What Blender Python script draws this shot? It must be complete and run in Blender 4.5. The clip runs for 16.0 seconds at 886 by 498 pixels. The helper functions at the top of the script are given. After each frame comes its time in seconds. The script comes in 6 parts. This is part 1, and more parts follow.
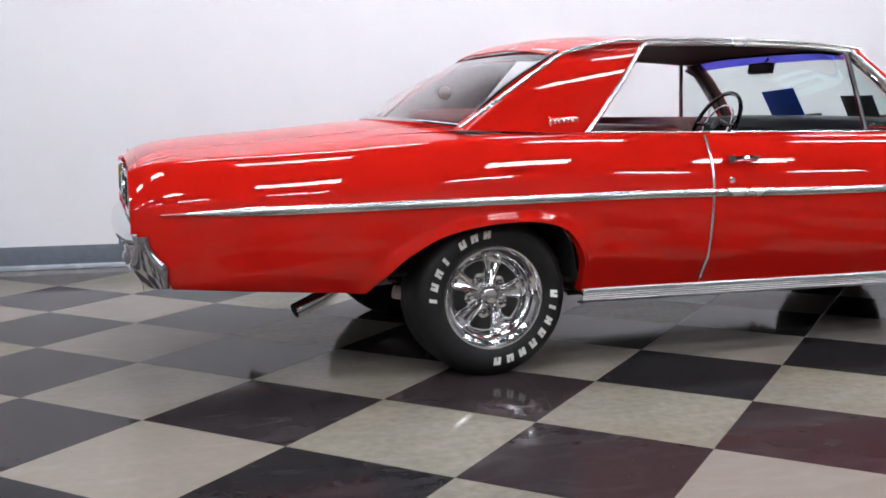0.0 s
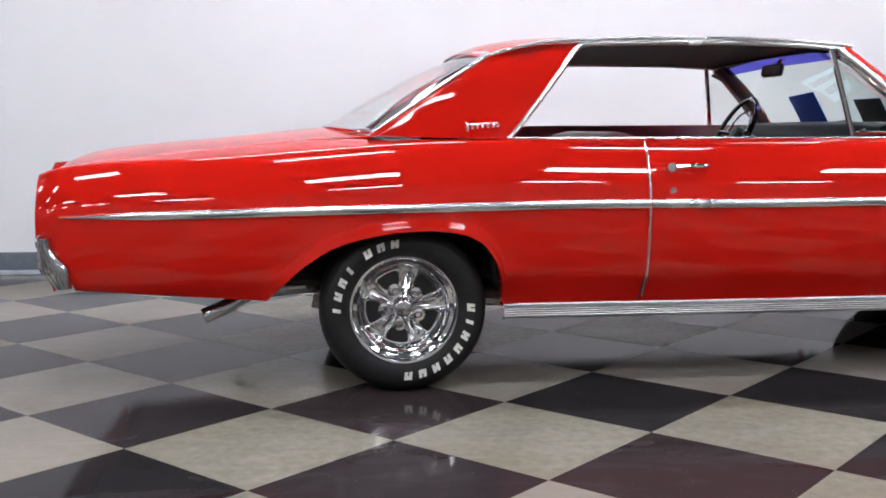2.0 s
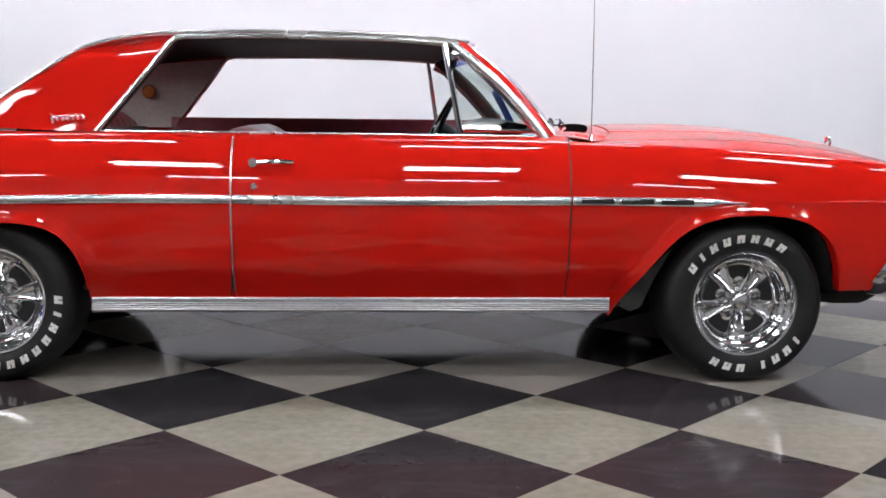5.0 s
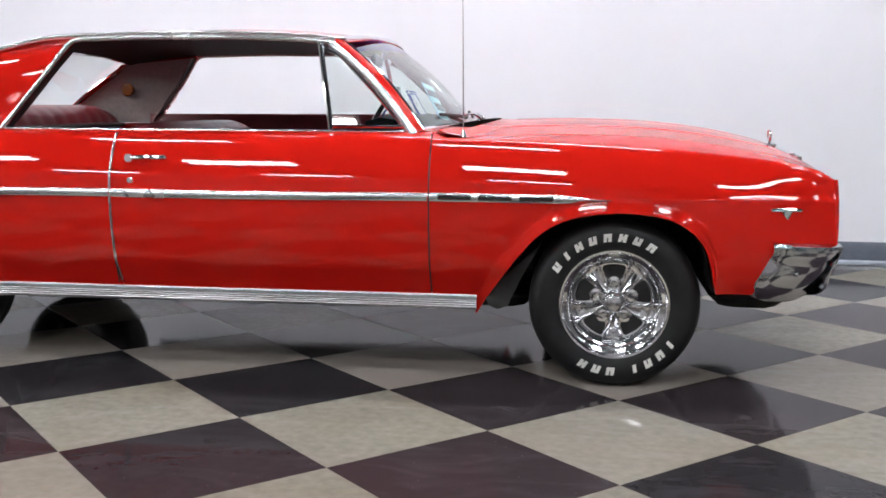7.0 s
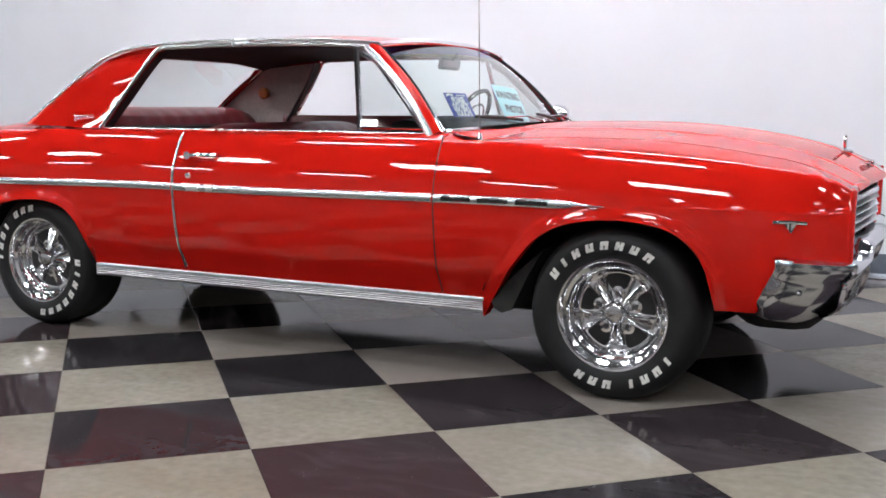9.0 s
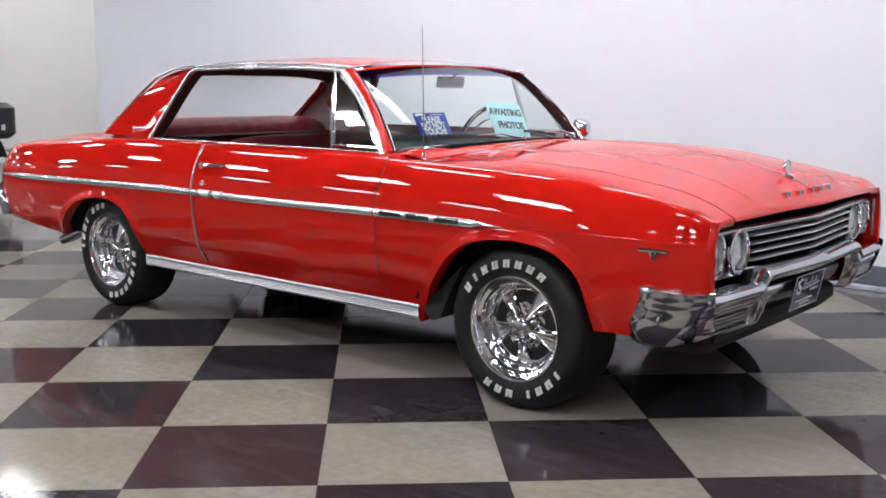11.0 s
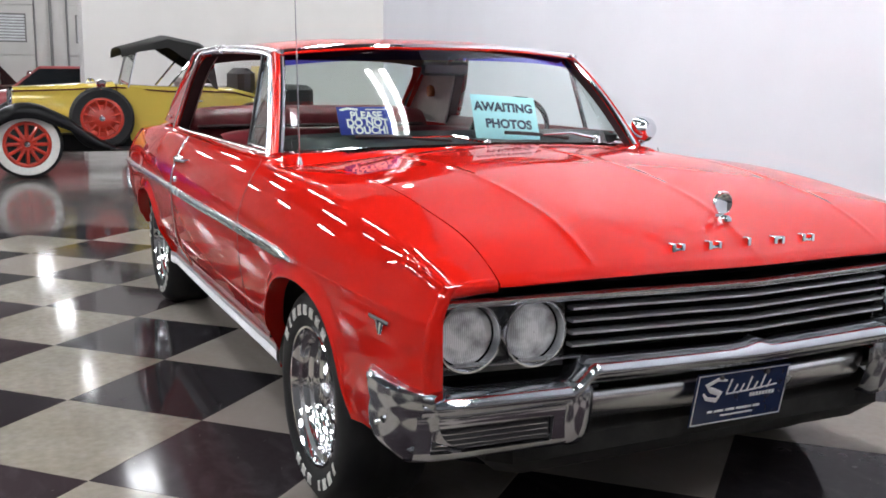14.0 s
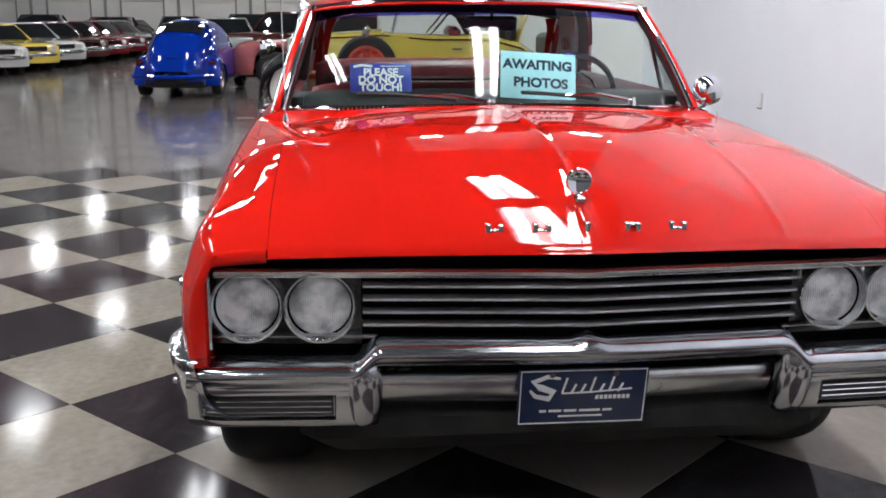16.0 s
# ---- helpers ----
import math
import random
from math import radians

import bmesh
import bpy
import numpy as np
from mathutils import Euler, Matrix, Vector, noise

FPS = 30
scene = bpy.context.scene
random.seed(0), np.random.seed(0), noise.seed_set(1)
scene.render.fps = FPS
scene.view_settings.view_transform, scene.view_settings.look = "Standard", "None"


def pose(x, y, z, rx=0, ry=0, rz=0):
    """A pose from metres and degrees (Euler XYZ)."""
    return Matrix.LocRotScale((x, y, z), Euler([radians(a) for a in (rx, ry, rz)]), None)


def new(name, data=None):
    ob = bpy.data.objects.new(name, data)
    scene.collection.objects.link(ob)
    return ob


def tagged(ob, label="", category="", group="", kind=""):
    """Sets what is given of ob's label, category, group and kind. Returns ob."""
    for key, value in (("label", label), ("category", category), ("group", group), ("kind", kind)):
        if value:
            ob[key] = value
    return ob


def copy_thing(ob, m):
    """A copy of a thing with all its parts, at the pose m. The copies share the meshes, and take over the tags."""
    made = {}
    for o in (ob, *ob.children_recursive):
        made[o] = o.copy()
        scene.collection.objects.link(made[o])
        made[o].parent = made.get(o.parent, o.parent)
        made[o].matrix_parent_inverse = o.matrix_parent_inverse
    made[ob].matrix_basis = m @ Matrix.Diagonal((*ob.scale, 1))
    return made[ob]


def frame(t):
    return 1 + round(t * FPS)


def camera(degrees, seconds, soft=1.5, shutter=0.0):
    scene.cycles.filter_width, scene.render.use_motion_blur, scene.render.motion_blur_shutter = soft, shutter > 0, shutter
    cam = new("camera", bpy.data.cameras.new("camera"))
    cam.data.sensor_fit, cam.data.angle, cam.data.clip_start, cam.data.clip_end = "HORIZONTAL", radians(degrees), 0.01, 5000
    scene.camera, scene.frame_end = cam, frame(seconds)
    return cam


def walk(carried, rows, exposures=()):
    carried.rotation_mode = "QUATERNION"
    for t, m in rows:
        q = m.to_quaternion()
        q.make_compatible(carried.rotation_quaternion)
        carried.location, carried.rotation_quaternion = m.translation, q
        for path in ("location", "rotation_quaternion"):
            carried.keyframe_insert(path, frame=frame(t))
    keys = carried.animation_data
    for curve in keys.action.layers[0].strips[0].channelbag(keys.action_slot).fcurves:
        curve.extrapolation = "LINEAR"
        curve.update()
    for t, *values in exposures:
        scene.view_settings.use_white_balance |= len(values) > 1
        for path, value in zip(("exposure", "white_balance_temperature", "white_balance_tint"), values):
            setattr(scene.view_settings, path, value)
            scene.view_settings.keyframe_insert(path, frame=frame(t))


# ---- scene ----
import functools

cam = camera(46.5, 16.0, soft=1.7)
# seconds, eye x y z, yaw, pitch, roll
ROWS = [
    (0.0, -1.491, -4.569, 1.065, -18.768, -7.7, -0.065),
    (0.5, -1.183, -4.63, 1.042, -14.797, -7.121, -0.238),
    (1.0, -0.91, -4.653, 1.035, -11.009, -7.125, -0.332),
    (1.5, -0.600, -4.675, 1.012, -6.85, -6.72, -0.54),
    (2.0, -0.294, -4.694, 1.013, -6.53, -6.69, -0.29),
    (2.5, 0.048, -4.708, 1.041, -7.49, -7.15, -0.35),
    (3.0, 0.400, -4.720, 1.041, -8.40, -7.32, -0.46),
    (3.5, 0.709, -4.723, 1.032, -7.60, -7.29, -0.12),
    (4.0, 0.948, -4.751, 1.043, -6.80, -7.41, 0.15),
    (6.5, 2.464, -4.829, 1.041, 4.62, -7.32, 0.37),
    (7.0, 2.797, -4.785, 1.067, 7.76, -7.90, 0.09),
    (7.5, 3.052, -4.798, 1.070, 11.04, -7.80, 0.61),
    (8.0, 3.376, -4.697, 1.065, 16.53, -7.90, 0.48),
    (10.5, 4.860, -4.206, 1.169, 35.89, -8.29, 0.18),
    (11.0, 5.215, -4.059, 1.237, 39.94, -8.78, 0.21),
    (11.5, 5.427, -3.779, 1.253, 44.31, -8.81, 0.28),
    (12.0, 5.522, -3.382, 1.244, 47.58, -9.50, 0.42),
    (12.5, 5.610, -2.974, 1.241, 51.43, -9.45, 0.58),
    (13.0, 5.659, -2.592, 1.258, 55.57, -9.57, 0.73),
    (13.5, 5.684, -2.171, 1.260, 60.94, -9.65, 0.63),
    (14.0, 5.712, -1.795, 1.270, 64.68, -9.85, 0.57),
    (14.5, 5.722, -1.482, 1.268, 68.85, -9.85, 0.54),
    (15.0, 5.944, -1.189, 1.322, 75.25, -11.00, 0.24),
    (15.5, 5.921, -0.902, 1.319, 79.47, -11.82, 0.64),
    (16.0, 5.938, -0.546, 1.318, 84.35, -12.95, 0.24),
]
EXPOSURES = [(0.0, 0.08), (4.0, 0.08), (6.5, 0.12), (8.0, 0.12), (10.5, 0.04), (12.0, 0.02), (13.0, 0.06), (14.0, 0.14), (15.0, 0.18), (15.5, 0.11), (16.0, 0.08)]
walk(cam, [(t, pose(x, y, z, 90 + pitch, 0, yaw) @ pose(0, 0, 0, 0, 0, roll)) for t, x, y, z, yaw, pitch, roll in ROWS], EXPOSURES)

# ---------------------------------------------------------------- world and light levels
world = bpy.data.worlds.new("world")
scene.world = world
world.use_nodes = True
world.node_tree.nodes["Background"].inputs[0].default_value = (0.75, 0.78, 0.85, 1)
world.node_tree.nodes["Background"].inputs[1].default_value = 0.02
TUBE_LIGHT = 43.0


# ---------------------------------------------------------------- materials
def material(name, colour, rough=0.5, metal=0.0, coat=0.0, spec=0.5, noise_scale=0.0, noise_amount=0.0, bump=0.0, bump_scale=60.0,
             dirt=0.0, dirt_scale=1.5, rough_var=0.0, random=0.0, sheen=0.0):
    """A principled material with colour variation at two scales, uneven gloss and fine relief."""
    m = bpy.data.materials.new(name)
    m.use_nodes = True
    nt = m.node_tree
    p = nt.nodes["Principled BSDF"]
    p.inputs["Base Color"].default_value = (*colour, 1)
    p.inputs["Roughness"].default_value = rough
    p.inputs["Metallic"].default_value = metal
    p.inputs["Coat Weight"].default_value = coat
    p.inputs["Coat Roughness"].default_value = 0.02
    p.inputs["Specular IOR Level"].default_value = spec
    p.inputs["Sheen Weight"].default_value = sheen
    co = nt.nodes.new("ShaderNodeTexCoord")

    def noisy(scale, detail=5.0):
        n = nt.nodes.new("ShaderNodeTexNoise")
        n.inputs["Scale"].default_value = scale
        n.inputs["Detail"].default_value = detail
        nt.links.new(co.outputs["Object"], n.inputs["Vector"])
        return n.outputs["Fac"]

    col = None
    for scale, amount in ((noise_scale, noise_amount), (dirt_scale, dirt)):
        if amount > 0 and scale > 0:
            r = nt.nodes.new("ShaderNodeMapRange")
            r.inputs[1].default_value, r.inputs[2].default_value = 0.3, 0.7
            r.inputs[3].default_value, r.inputs[4].default_value = 1 - amount, 1 + amount
            nt.links.new(noisy(scale), r.inputs[0])
            mul = nt.nodes.new("ShaderNodeVectorMath")
            mul.operation = "SCALE"
            if col is None:
                mul.inputs[0].default_value = colour
            else:
                nt.links.new(col, mul.inputs[0])
            nt.links.new(r.outputs[0], mul.inputs["Scale"])
            col = mul.outputs[0]
    if random > 0:
        oi = nt.nodes.new("ShaderNodeObjectInfo")
        r = nt.nodes.new("ShaderNodeMapRange")
        r.inputs[3].default_value, r.inputs[4].default_value = 1 - random, 1 + random
        nt.links.new(oi.outputs["Random"], r.inputs[0])
        mul = nt.nodes.new("ShaderNodeVectorMath")
        mul.operation = "SCALE"
        if col is None:
            mul.inputs[0].default_value = colour
        else:
            nt.links.new(col, mul.inputs[0])
        nt.links.new(r.outputs[0], mul.inputs["Scale"])
        col = mul.outputs[0]
    if col is not None:
        nt.links.new(col, p.inputs["Base Color"])
    if rough_var > 0:
        r = nt.nodes.new("ShaderNodeMapRange")
        r.inputs[1].default_value, r.inputs[2].default_value = 0.3, 0.7
        r.inputs[3].default_value, r.inputs[4].default_value = max(0.01, rough - rough_var), rough + rough_var
        nt.links.new(noisy(3.0), r.inputs[0])
        nt.links.new(r.outputs[0], p.inputs["Roughness"])
    if bump > 0:
        b = nt.nodes.new("ShaderNodeBump")
        b.inputs["Strength"].default_value = bump
        b.inputs["Distance"].default_value = 0.002
        nt.links.new(noisy(bump_scale, 3.0), b.inputs["Height"])
        nt.links.new(b.outputs[0], p.inputs["Normal"])
    return m


def glass(name, tint, gloss=1.0, rough=0.0):
    """Thin clear pane: see-through with a mirror coat that grows at grazing angles."""
    m = bpy.data.materials.new(name)
    m.use_nodes = True
    nt = m.node_tree
    nt.nodes.clear()
    out = nt.nodes.new("ShaderNodeOutputMaterial")
    mix = nt.nodes.new("ShaderNodeMixShader")
    tr = nt.nodes.new("ShaderNodeBsdfTransparent")
    gl = nt.nodes.new("ShaderNodeBsdfGlossy")
    fr = nt.nodes.new("ShaderNodeLayerWeight")
    fr.inputs["Blend"].default_value = 0.5
    pw = nt.nodes.new("ShaderNodeMath")
    pw.operation = "POWER"
    pw.inputs[1].default_value = 4.0
    ma = nt.nodes.new("ShaderNodeMapRange")
    ma.inputs[3].default_value, ma.inputs[4].default_value = 0.045, 0.95
    nt.links.new(fr.outputs["Facing"], pw.inputs[0])
    nt.links.new(pw.outputs[0], ma.inputs[0])
    tr.inputs[0].default_value = (*tint, 1)
    gl.inputs["Roughness"].default_value = rough
    gl.inputs["Color"].default_value = (gloss, gloss, gloss, 1)
    nt.links.new(ma.outputs[0], mix.inputs[0])
    nt.links.new(tr.outputs[0], mix.inputs[1])
    nt.links.new(gl.outputs[0], mix.inputs[2])
    nt.links.new(mix.outputs[0], out.inputs[0])
    return m


def glow(name, colour, strength):
    m = bpy.data.materials.new(name)
    m.use_nodes = True
    nt = m.node_tree
    nt.nodes.clear()
    out = nt.nodes.new("ShaderNodeOutputMaterial")
    em = nt.nodes.new("ShaderNodeEmission")
    em.inputs[0].default_value = (*colour, 1)
    em.inputs[1].default_value = strength
    nt.links.new(em.outputs[0], out.inputs[0])
    return m


RED = material("red_paint", (0.560, 0.0110, 0.0062), rough=0.45, coat=0.85, spec=0.0, noise_scale=900, noise_amount=0.03, bump=0.012, bump_scale=220)
CHROME = material("chrome", (0.74, 0.75, 0.78), rough=0.05, metal=1.0, rough_var=0.02, noise_scale=12, noise_amount=0.05)
STAINLESS = material("brushed_trim", (0.62, 0.62, 0.64), rough=0.22, metal=1.0, rough_var=0.06, noise_scale=80, noise_amount=0.06)
BLACK = material("black_paint", (0.010, 0.010, 0.011), rough=0.45, noise_scale=40, noise_amount=0.3)
BLACK_GLOSS = material("black_gloss", (0.008, 0.008, 0.009), rough=0.2, coat=1.0, noise_scale=40, noise_amount=0.2)
UNDER = material("underbody", (0.018, 0.017, 0.016), rough=0.8, noise_scale=14, noise_amount=0.5, bump=0.3, bump_scale=60)
RUBBER = material("tyre_rubber", (0.010, 0.010, 0.011), rough=0.55, spec=0.35, noise_scale=25, noise_amount=0.25, rough_var=0.08, bump=0.08, bump_scale=300)
WHITE_RUBBER = material("white_lettering", (0.72, 0.71, 0.68), rough=0.55, noise_scale=60, noise_amount=0.08)
MAROON = material("maroon_vinyl", (0.19, 0.022, 0.030), rough=0.34, noise_scale=18, noise_amount=0.18, bump=0.12, bump_scale=160, rough_var=0.06)
MAROON_DARK = material("maroon_cloth", (0.040, 0.012, 0.014), rough=0.8, noise_scale=200, noise_amount=0.2)
PALE_TRIM = material("pale_trim", (0.56, 0.45, 0.44), rough=0.6, noise_scale=50, noise_amount=0.1)
DASH = material("dash_vinyl", (0.012, 0.012, 0.014), rough=0.5, noise_scale=50, noise_amount=0.2, bump=0.2, bump_scale=250)
WINDOW = glass("window_glass", (0.93, 0.96, 0.95))
WINDSHIELD = glass("windshield_glass", (0.82, 0.91, 0.88))
TINT = glass("blue_tint_glass", (0.10, 0.10, 0.62))
AMBER = material("amber_lens", (0.30, 0.07, 0.01), rough=0.15, coat=0.6, noise_scale=60, noise_amount=0.1)
RED_LENS = material("red_lens", (0.20, 0.006, 0.006), rough=0.15, coat=1.0, noise_scale=60, noise_amount=0.1)
NAVY = material("navy_plate", (0.012, 0.024, 0.075), rough=0.25, coat=0.6, noise_scale=30, noise_amount=0.1)
SIGN_BLUE = material("sign_blue", (0.014, 0.028, 0.30), rough=0.4, noise_scale=30, noise_amount=0.05)
PAPER = material("pale_blue_paper", (0.50, 0.86, 0.95), rough=0.7, noise_scale=40, noise_amount=0.03)
INK = material("dark_ink", (0.02, 0.03, 0.08), rough=0.6, noise_scale=60, noise_amount=0.1)
WHITE_INK = material("white_ink", (0.80, 0.80, 0.80), rough=0.5, noise_scale=60, noise_amount=0.03)
WALL = material("white_wall_paint", (0.72, 0.725, 0.782), rough=0.6, noise_scale=3.0, noise_amount=0.012, dirt=0.02, dirt_scale=0.5, bump=0.05, bump_scale=160)
WALL_WARM = material("warm_wall_paint", (0.66, 0.64, 0.625), rough=0.65, noise_scale=2.5, noise_amount=0.02, dirt=0.03, dirt_scale=0.5, bump=0.05, bump_scale=160)
PANEL_WHITE = material("panel_white", (0.64, 0.62, 0.595), rough=0.6, noise_scale=1.2, noise_amount=0.05, dirt=0.05, dirt_scale=0.4)
COVE = material("grey_cove_base", (0.085, 0.10, 0.13), rough=0.5, noise_scale=20, noise_amount=0.12)
COVE_TOE = material("cove_toe", (0.30, 0.33, 0.38), rough=0.25, noise_scale=14, noise_amount=0.2)
# WALL_MID and WALL_DARK: greys picked for how unseen walls reflect in the car
WALL_MID = material("unseen_wall_mid", (0.40, 0.39, 0.385), rough=0.7, noise_scale=1.5, noise_amount=0.05, dirt=0.06, dirt_scale=0.4)
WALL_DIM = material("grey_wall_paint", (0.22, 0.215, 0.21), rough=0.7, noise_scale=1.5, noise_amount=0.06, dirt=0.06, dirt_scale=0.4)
WALL_DARK = material("unseen_wall_dark", (0.16, 0.16, 0.165), rough=0.7, noise_scale=1.5, noise_amount=0.06, dirt=0.06, dirt_scale=0.4)
TAPE = material("masking_tape", (0.42, 0.36, 0.26), rough=0.6, noise_scale=40, noise_amount=0.1)
STEEL_DARK = material("dark_steel", (0.05, 0.045, 0.045), rough=0.6, noise_scale=12, noise_amount=0.2)
# unseen ceiling, kept nearly black so hood and bumper mirror little light
CEILING = material("unseen_ceiling_dark", (0.035, 0.035, 0.038), rough=0.8, noise_scale=2, noise_amount=0.05)
TUBE = glow("tube_glow", (0.95, 0.97, 1.0), TUBE_LIGHT)
REFLECTOR = material("lamp_reflector", (0.80, 0.80, 0.80), rough=0.36, metal=0.9, noise_scale=30, noise_amount=0.15, bump=0.6, bump_scale=90)
SATIN = material("polished_alloy", (0.84, 0.84, 0.86), rough=0.09, metal=1.0, rough_var=0.03, noise_scale=30, noise_amount=0.06)
DARK_GREY = material("dark_grey_plastic", (0.03, 0.03, 0.032), rough=0.35, noise_scale=40, noise_amount=0.2)
GRILLE_BRIGHT = material("grille_bright", (0.86, 0.86, 0.88), rough=0.34, metal=1.0, noise_scale=60, noise_amount=0.05)
TRIM = material("bright_trim", (0.80, 0.80, 0.82), rough=0.24, metal=1.0, rough_var=0.05, noise_scale=60, noise_amount=0.05)
# chrome with the dark surroundings it mirrors put into a darker base colour
BUMPER_CHROME = material("dimmed_chrome", (0.54, 0.545, 0.58), rough=0.13, metal=1.0, rough_var=0.02, noise_scale=12, noise_amount=0.06)


def lens_material(name):
    """Pressed lamp glass: fine upright flutes, the silvered bowl's glints painted as cloudy bright patches."""
    m = material(name, (0.8, 0.8, 0.8), rough=0.08, coat=1.0)
    nt = m.node_tree
    p = nt.nodes["Principled BSDF"]
    co = nt.nodes.new("ShaderNodeTexCoord")
    w = nt.nodes.new("ShaderNodeTexWave")
    w.bands_direction = "Y"
    w.inputs["Scale"].default_value, w.inputs["Distortion"].default_value = 64.0, 1.2
    n = nt.nodes.new("ShaderNodeTexNoise")
    n.inputs["Scale"].default_value, n.inputs["Detail"].default_value = 19.0, 4
    for node in (w, n):
        nt.links.new(co.outputs["Object"], node.inputs["Vector"])
    r = nt.nodes.new("ShaderNodeMapRange")
    r.inputs[1].default_value, r.inputs[2].default_value = 0.36, 0.62
    r.inputs[3].default_value, r.inputs[4].default_value = 0.42, 0.98
    nt.links.new(n.outputs["Fac"], r.inputs[0])
    r2 = nt.nodes.new("ShaderNodeMapRange")
    p.inputs["Metallic"].default_value, p.inputs["Roughness"].default_value = 0.35, 0.2
    r2.inputs[3].default_value, r2.inputs[4].default_value = 0.84, 1.0
    nt.links.new(w.outputs["Fac"], r2.inputs[0])
    mul = nt.nodes.new("ShaderNodeMath")
    mul.operation = "MULTIPLY"
    nt.links.new(r.outputs[0], mul.inputs[0])
    nt.links.new(r2.outputs[0], mul.inputs[1])
    nt.links.new(mul.outputs[0], p.inputs["Base Color"])
    b = nt.nodes.new("ShaderNodeBump")
    b.inputs["Strength"].default_value, b.inputs["Distance"].default_value = 0.5, 0.002
    nt.links.new(w.outputs["Fac"], b.inputs["Height"])
    nt.links.new(b.outputs[0], p.inputs["Normal"])
    return m


LAMP_LENS = lens_material("lamp_lens")
SLOT_BLACK = material("slot_black", (0.006, 0.006, 0.006), rough=0.9, spec=0.0, noise_scale=60, noise_amount=0.2)
ROCKER = material("dull_trim", (0.56, 0.56, 0.58), rough=0.36, metal=1.0, rough_var=0.06, noise_scale=60, noise_amount=0.08)
MIRROR = material("mirror_silver", (0.9, 0.9, 0.9), rough=0.01, metal=1.0)
ENAMEL = material("white_enamel", (0.7, 0.7, 0.7), rough=0.4, noise_scale=30, noise_amount=0.04)


def floor_material(name, colour, tint, rough, random, other=None, smear=(0.12, 0.12, 0.125), spec=0.048):
    """Polished vinyl: mottled colour, scuffs, and a wax gloss that changes from place to place."""
    m = material(name, colour, rough=rough, spec=spec, noise_scale=26, noise_amount=0.14, dirt=0.16, dirt_scale=1.6, random=random, bump=0.03, bump_scale=35)
    nt = m.node_tree
    p = nt.nodes["Principled BSDF"]
    geo = nt.nodes.new("ShaderNodeNewGeometry")
    n = nt.nodes.new("ShaderNodeTexNoise")
    n.inputs["Scale"].default_value, n.inputs["Detail"].default_value = 2.3, 6
    nt.links.new(geo.outputs["Position"], n.inputs["Vector"])
    r = nt.nodes.new("ShaderNodeMapRange")
    r.inputs[1].default_value, r.inputs[2].default_value = 0.32, 0.68
    r.inputs[3].default_value, r.inputs[4].default_value = rough * 0.75, rough * 1.5
    nt.links.new(n.outputs["Fac"], r.inputs[0])
    nt.links.new(r.outputs[0], p.inputs["Roughness"])
    old = p.inputs["Base Color"].links[0].from_socket
    mix = nt.nodes.new("ShaderNodeMix")
    mix.data_type = "RGBA"
    n2 = nt.nodes.new("ShaderNodeTexNoise")
    n2.inputs["Scale"].default_value, n2.inputs["Detail"].default_value = 1.1, 4
    nt.links.new(geo.outputs["Position"], n2.inputs["Vector"])
    r2 = nt.nodes.new("ShaderNodeMapRange")
    r2.inputs[1].default_value, r2.inputs[2].default_value = 0.45, 0.75
    r2.inputs[3].default_value, r2.inputs[4].default_value = 0.0, 0.55
    nt.links.new(n2.outputs["Fac"], r2.inputs[0])
    nt.links.new(r2.outputs[0], mix.inputs[0])
    nt.links.new(old, mix.inputs[6])
    mix.inputs[7].default_value = (*tint, 1)
    last = mix.outputs[2]
    if other is not None:
        # one tile leans to the other colour more than the next
        oi = nt.nodes.new("ShaderNodeObjectInfo")
        lean = nt.nodes.new("ShaderNodeMapRange")
        lean.inputs[1].default_value, lean.inputs[2].default_value = 0.35, 0.95
        nt.links.new(oi.outputs["Random"], lean.inputs[0])
        mo = nt.nodes.new("ShaderNodeMix")
        mo.data_type = "RGBA"
        nt.links.new(lean.outputs[0], mo.inputs[0])
        nt.links.new(last, mo.inputs[6])
        mo.inputs[7].default_value = (*other, 1)
        last = mo.outputs[2]
    # cloudy smears and wipe marks in the wax
    wrap = nt.nodes.new("ShaderNodeMapping")
    wrap.inputs["Rotation"].default_value = (0, 0, 0.5)
    wrap.inputs["Scale"].default_value = (1.0, 2.6, 1.0)
    nt.links.new(geo.outputs["Position"], wrap.inputs["Vector"])
    n4 = nt.nodes.new("ShaderNodeTexNoise")
    n4.inputs["Scale"].default_value, n4.inputs["Detail"].default_value, n4.inputs["Distortion"].default_value = 2.6, 9, 1.6
    nt.links.new(wrap.outputs[0], n4.inputs["Vector"])
    r4 = nt.nodes.new("ShaderNodeMapRange")
    r4.inputs[1].default_value, r4.inputs[2].default_value = 0.50, 0.74
    r4.inputs[3].default_value, r4.inputs[4].default_value = 0.0, 0.30
    nt.links.new(n4.outputs["Fac"], r4.inputs[0])
    ms = nt.nodes.new("ShaderNodeMix")
    ms.data_type = "RGBA"
    nt.links.new(r4.outputs[0], ms.inputs[0])
    nt.links.new(last, ms.inputs[6])
    ms.inputs[7].default_value = (*smear, 1)
    last = ms.outputs[2]
    # fine pale specks trodden into the wax
    v = nt.nodes.new("ShaderNodeTexVoronoi")
    v.inputs["Scale"].default_value = 24
    nt.links.new(geo.outputs["Position"], v.inputs["Vector"])
    r3 = nt.nodes.new("ShaderNodeMapRange")
    r3.inputs[1].default_value, r3.inputs[2].default_value = 0.035, 0.06
    r3.inputs[3].default_value, r3.inputs[4].default_value = 0.35, 0.0
    nt.links.new(v.outputs["Distance"], r3.inputs[0])
    mix2 = nt.nodes.new("ShaderNodeMix")
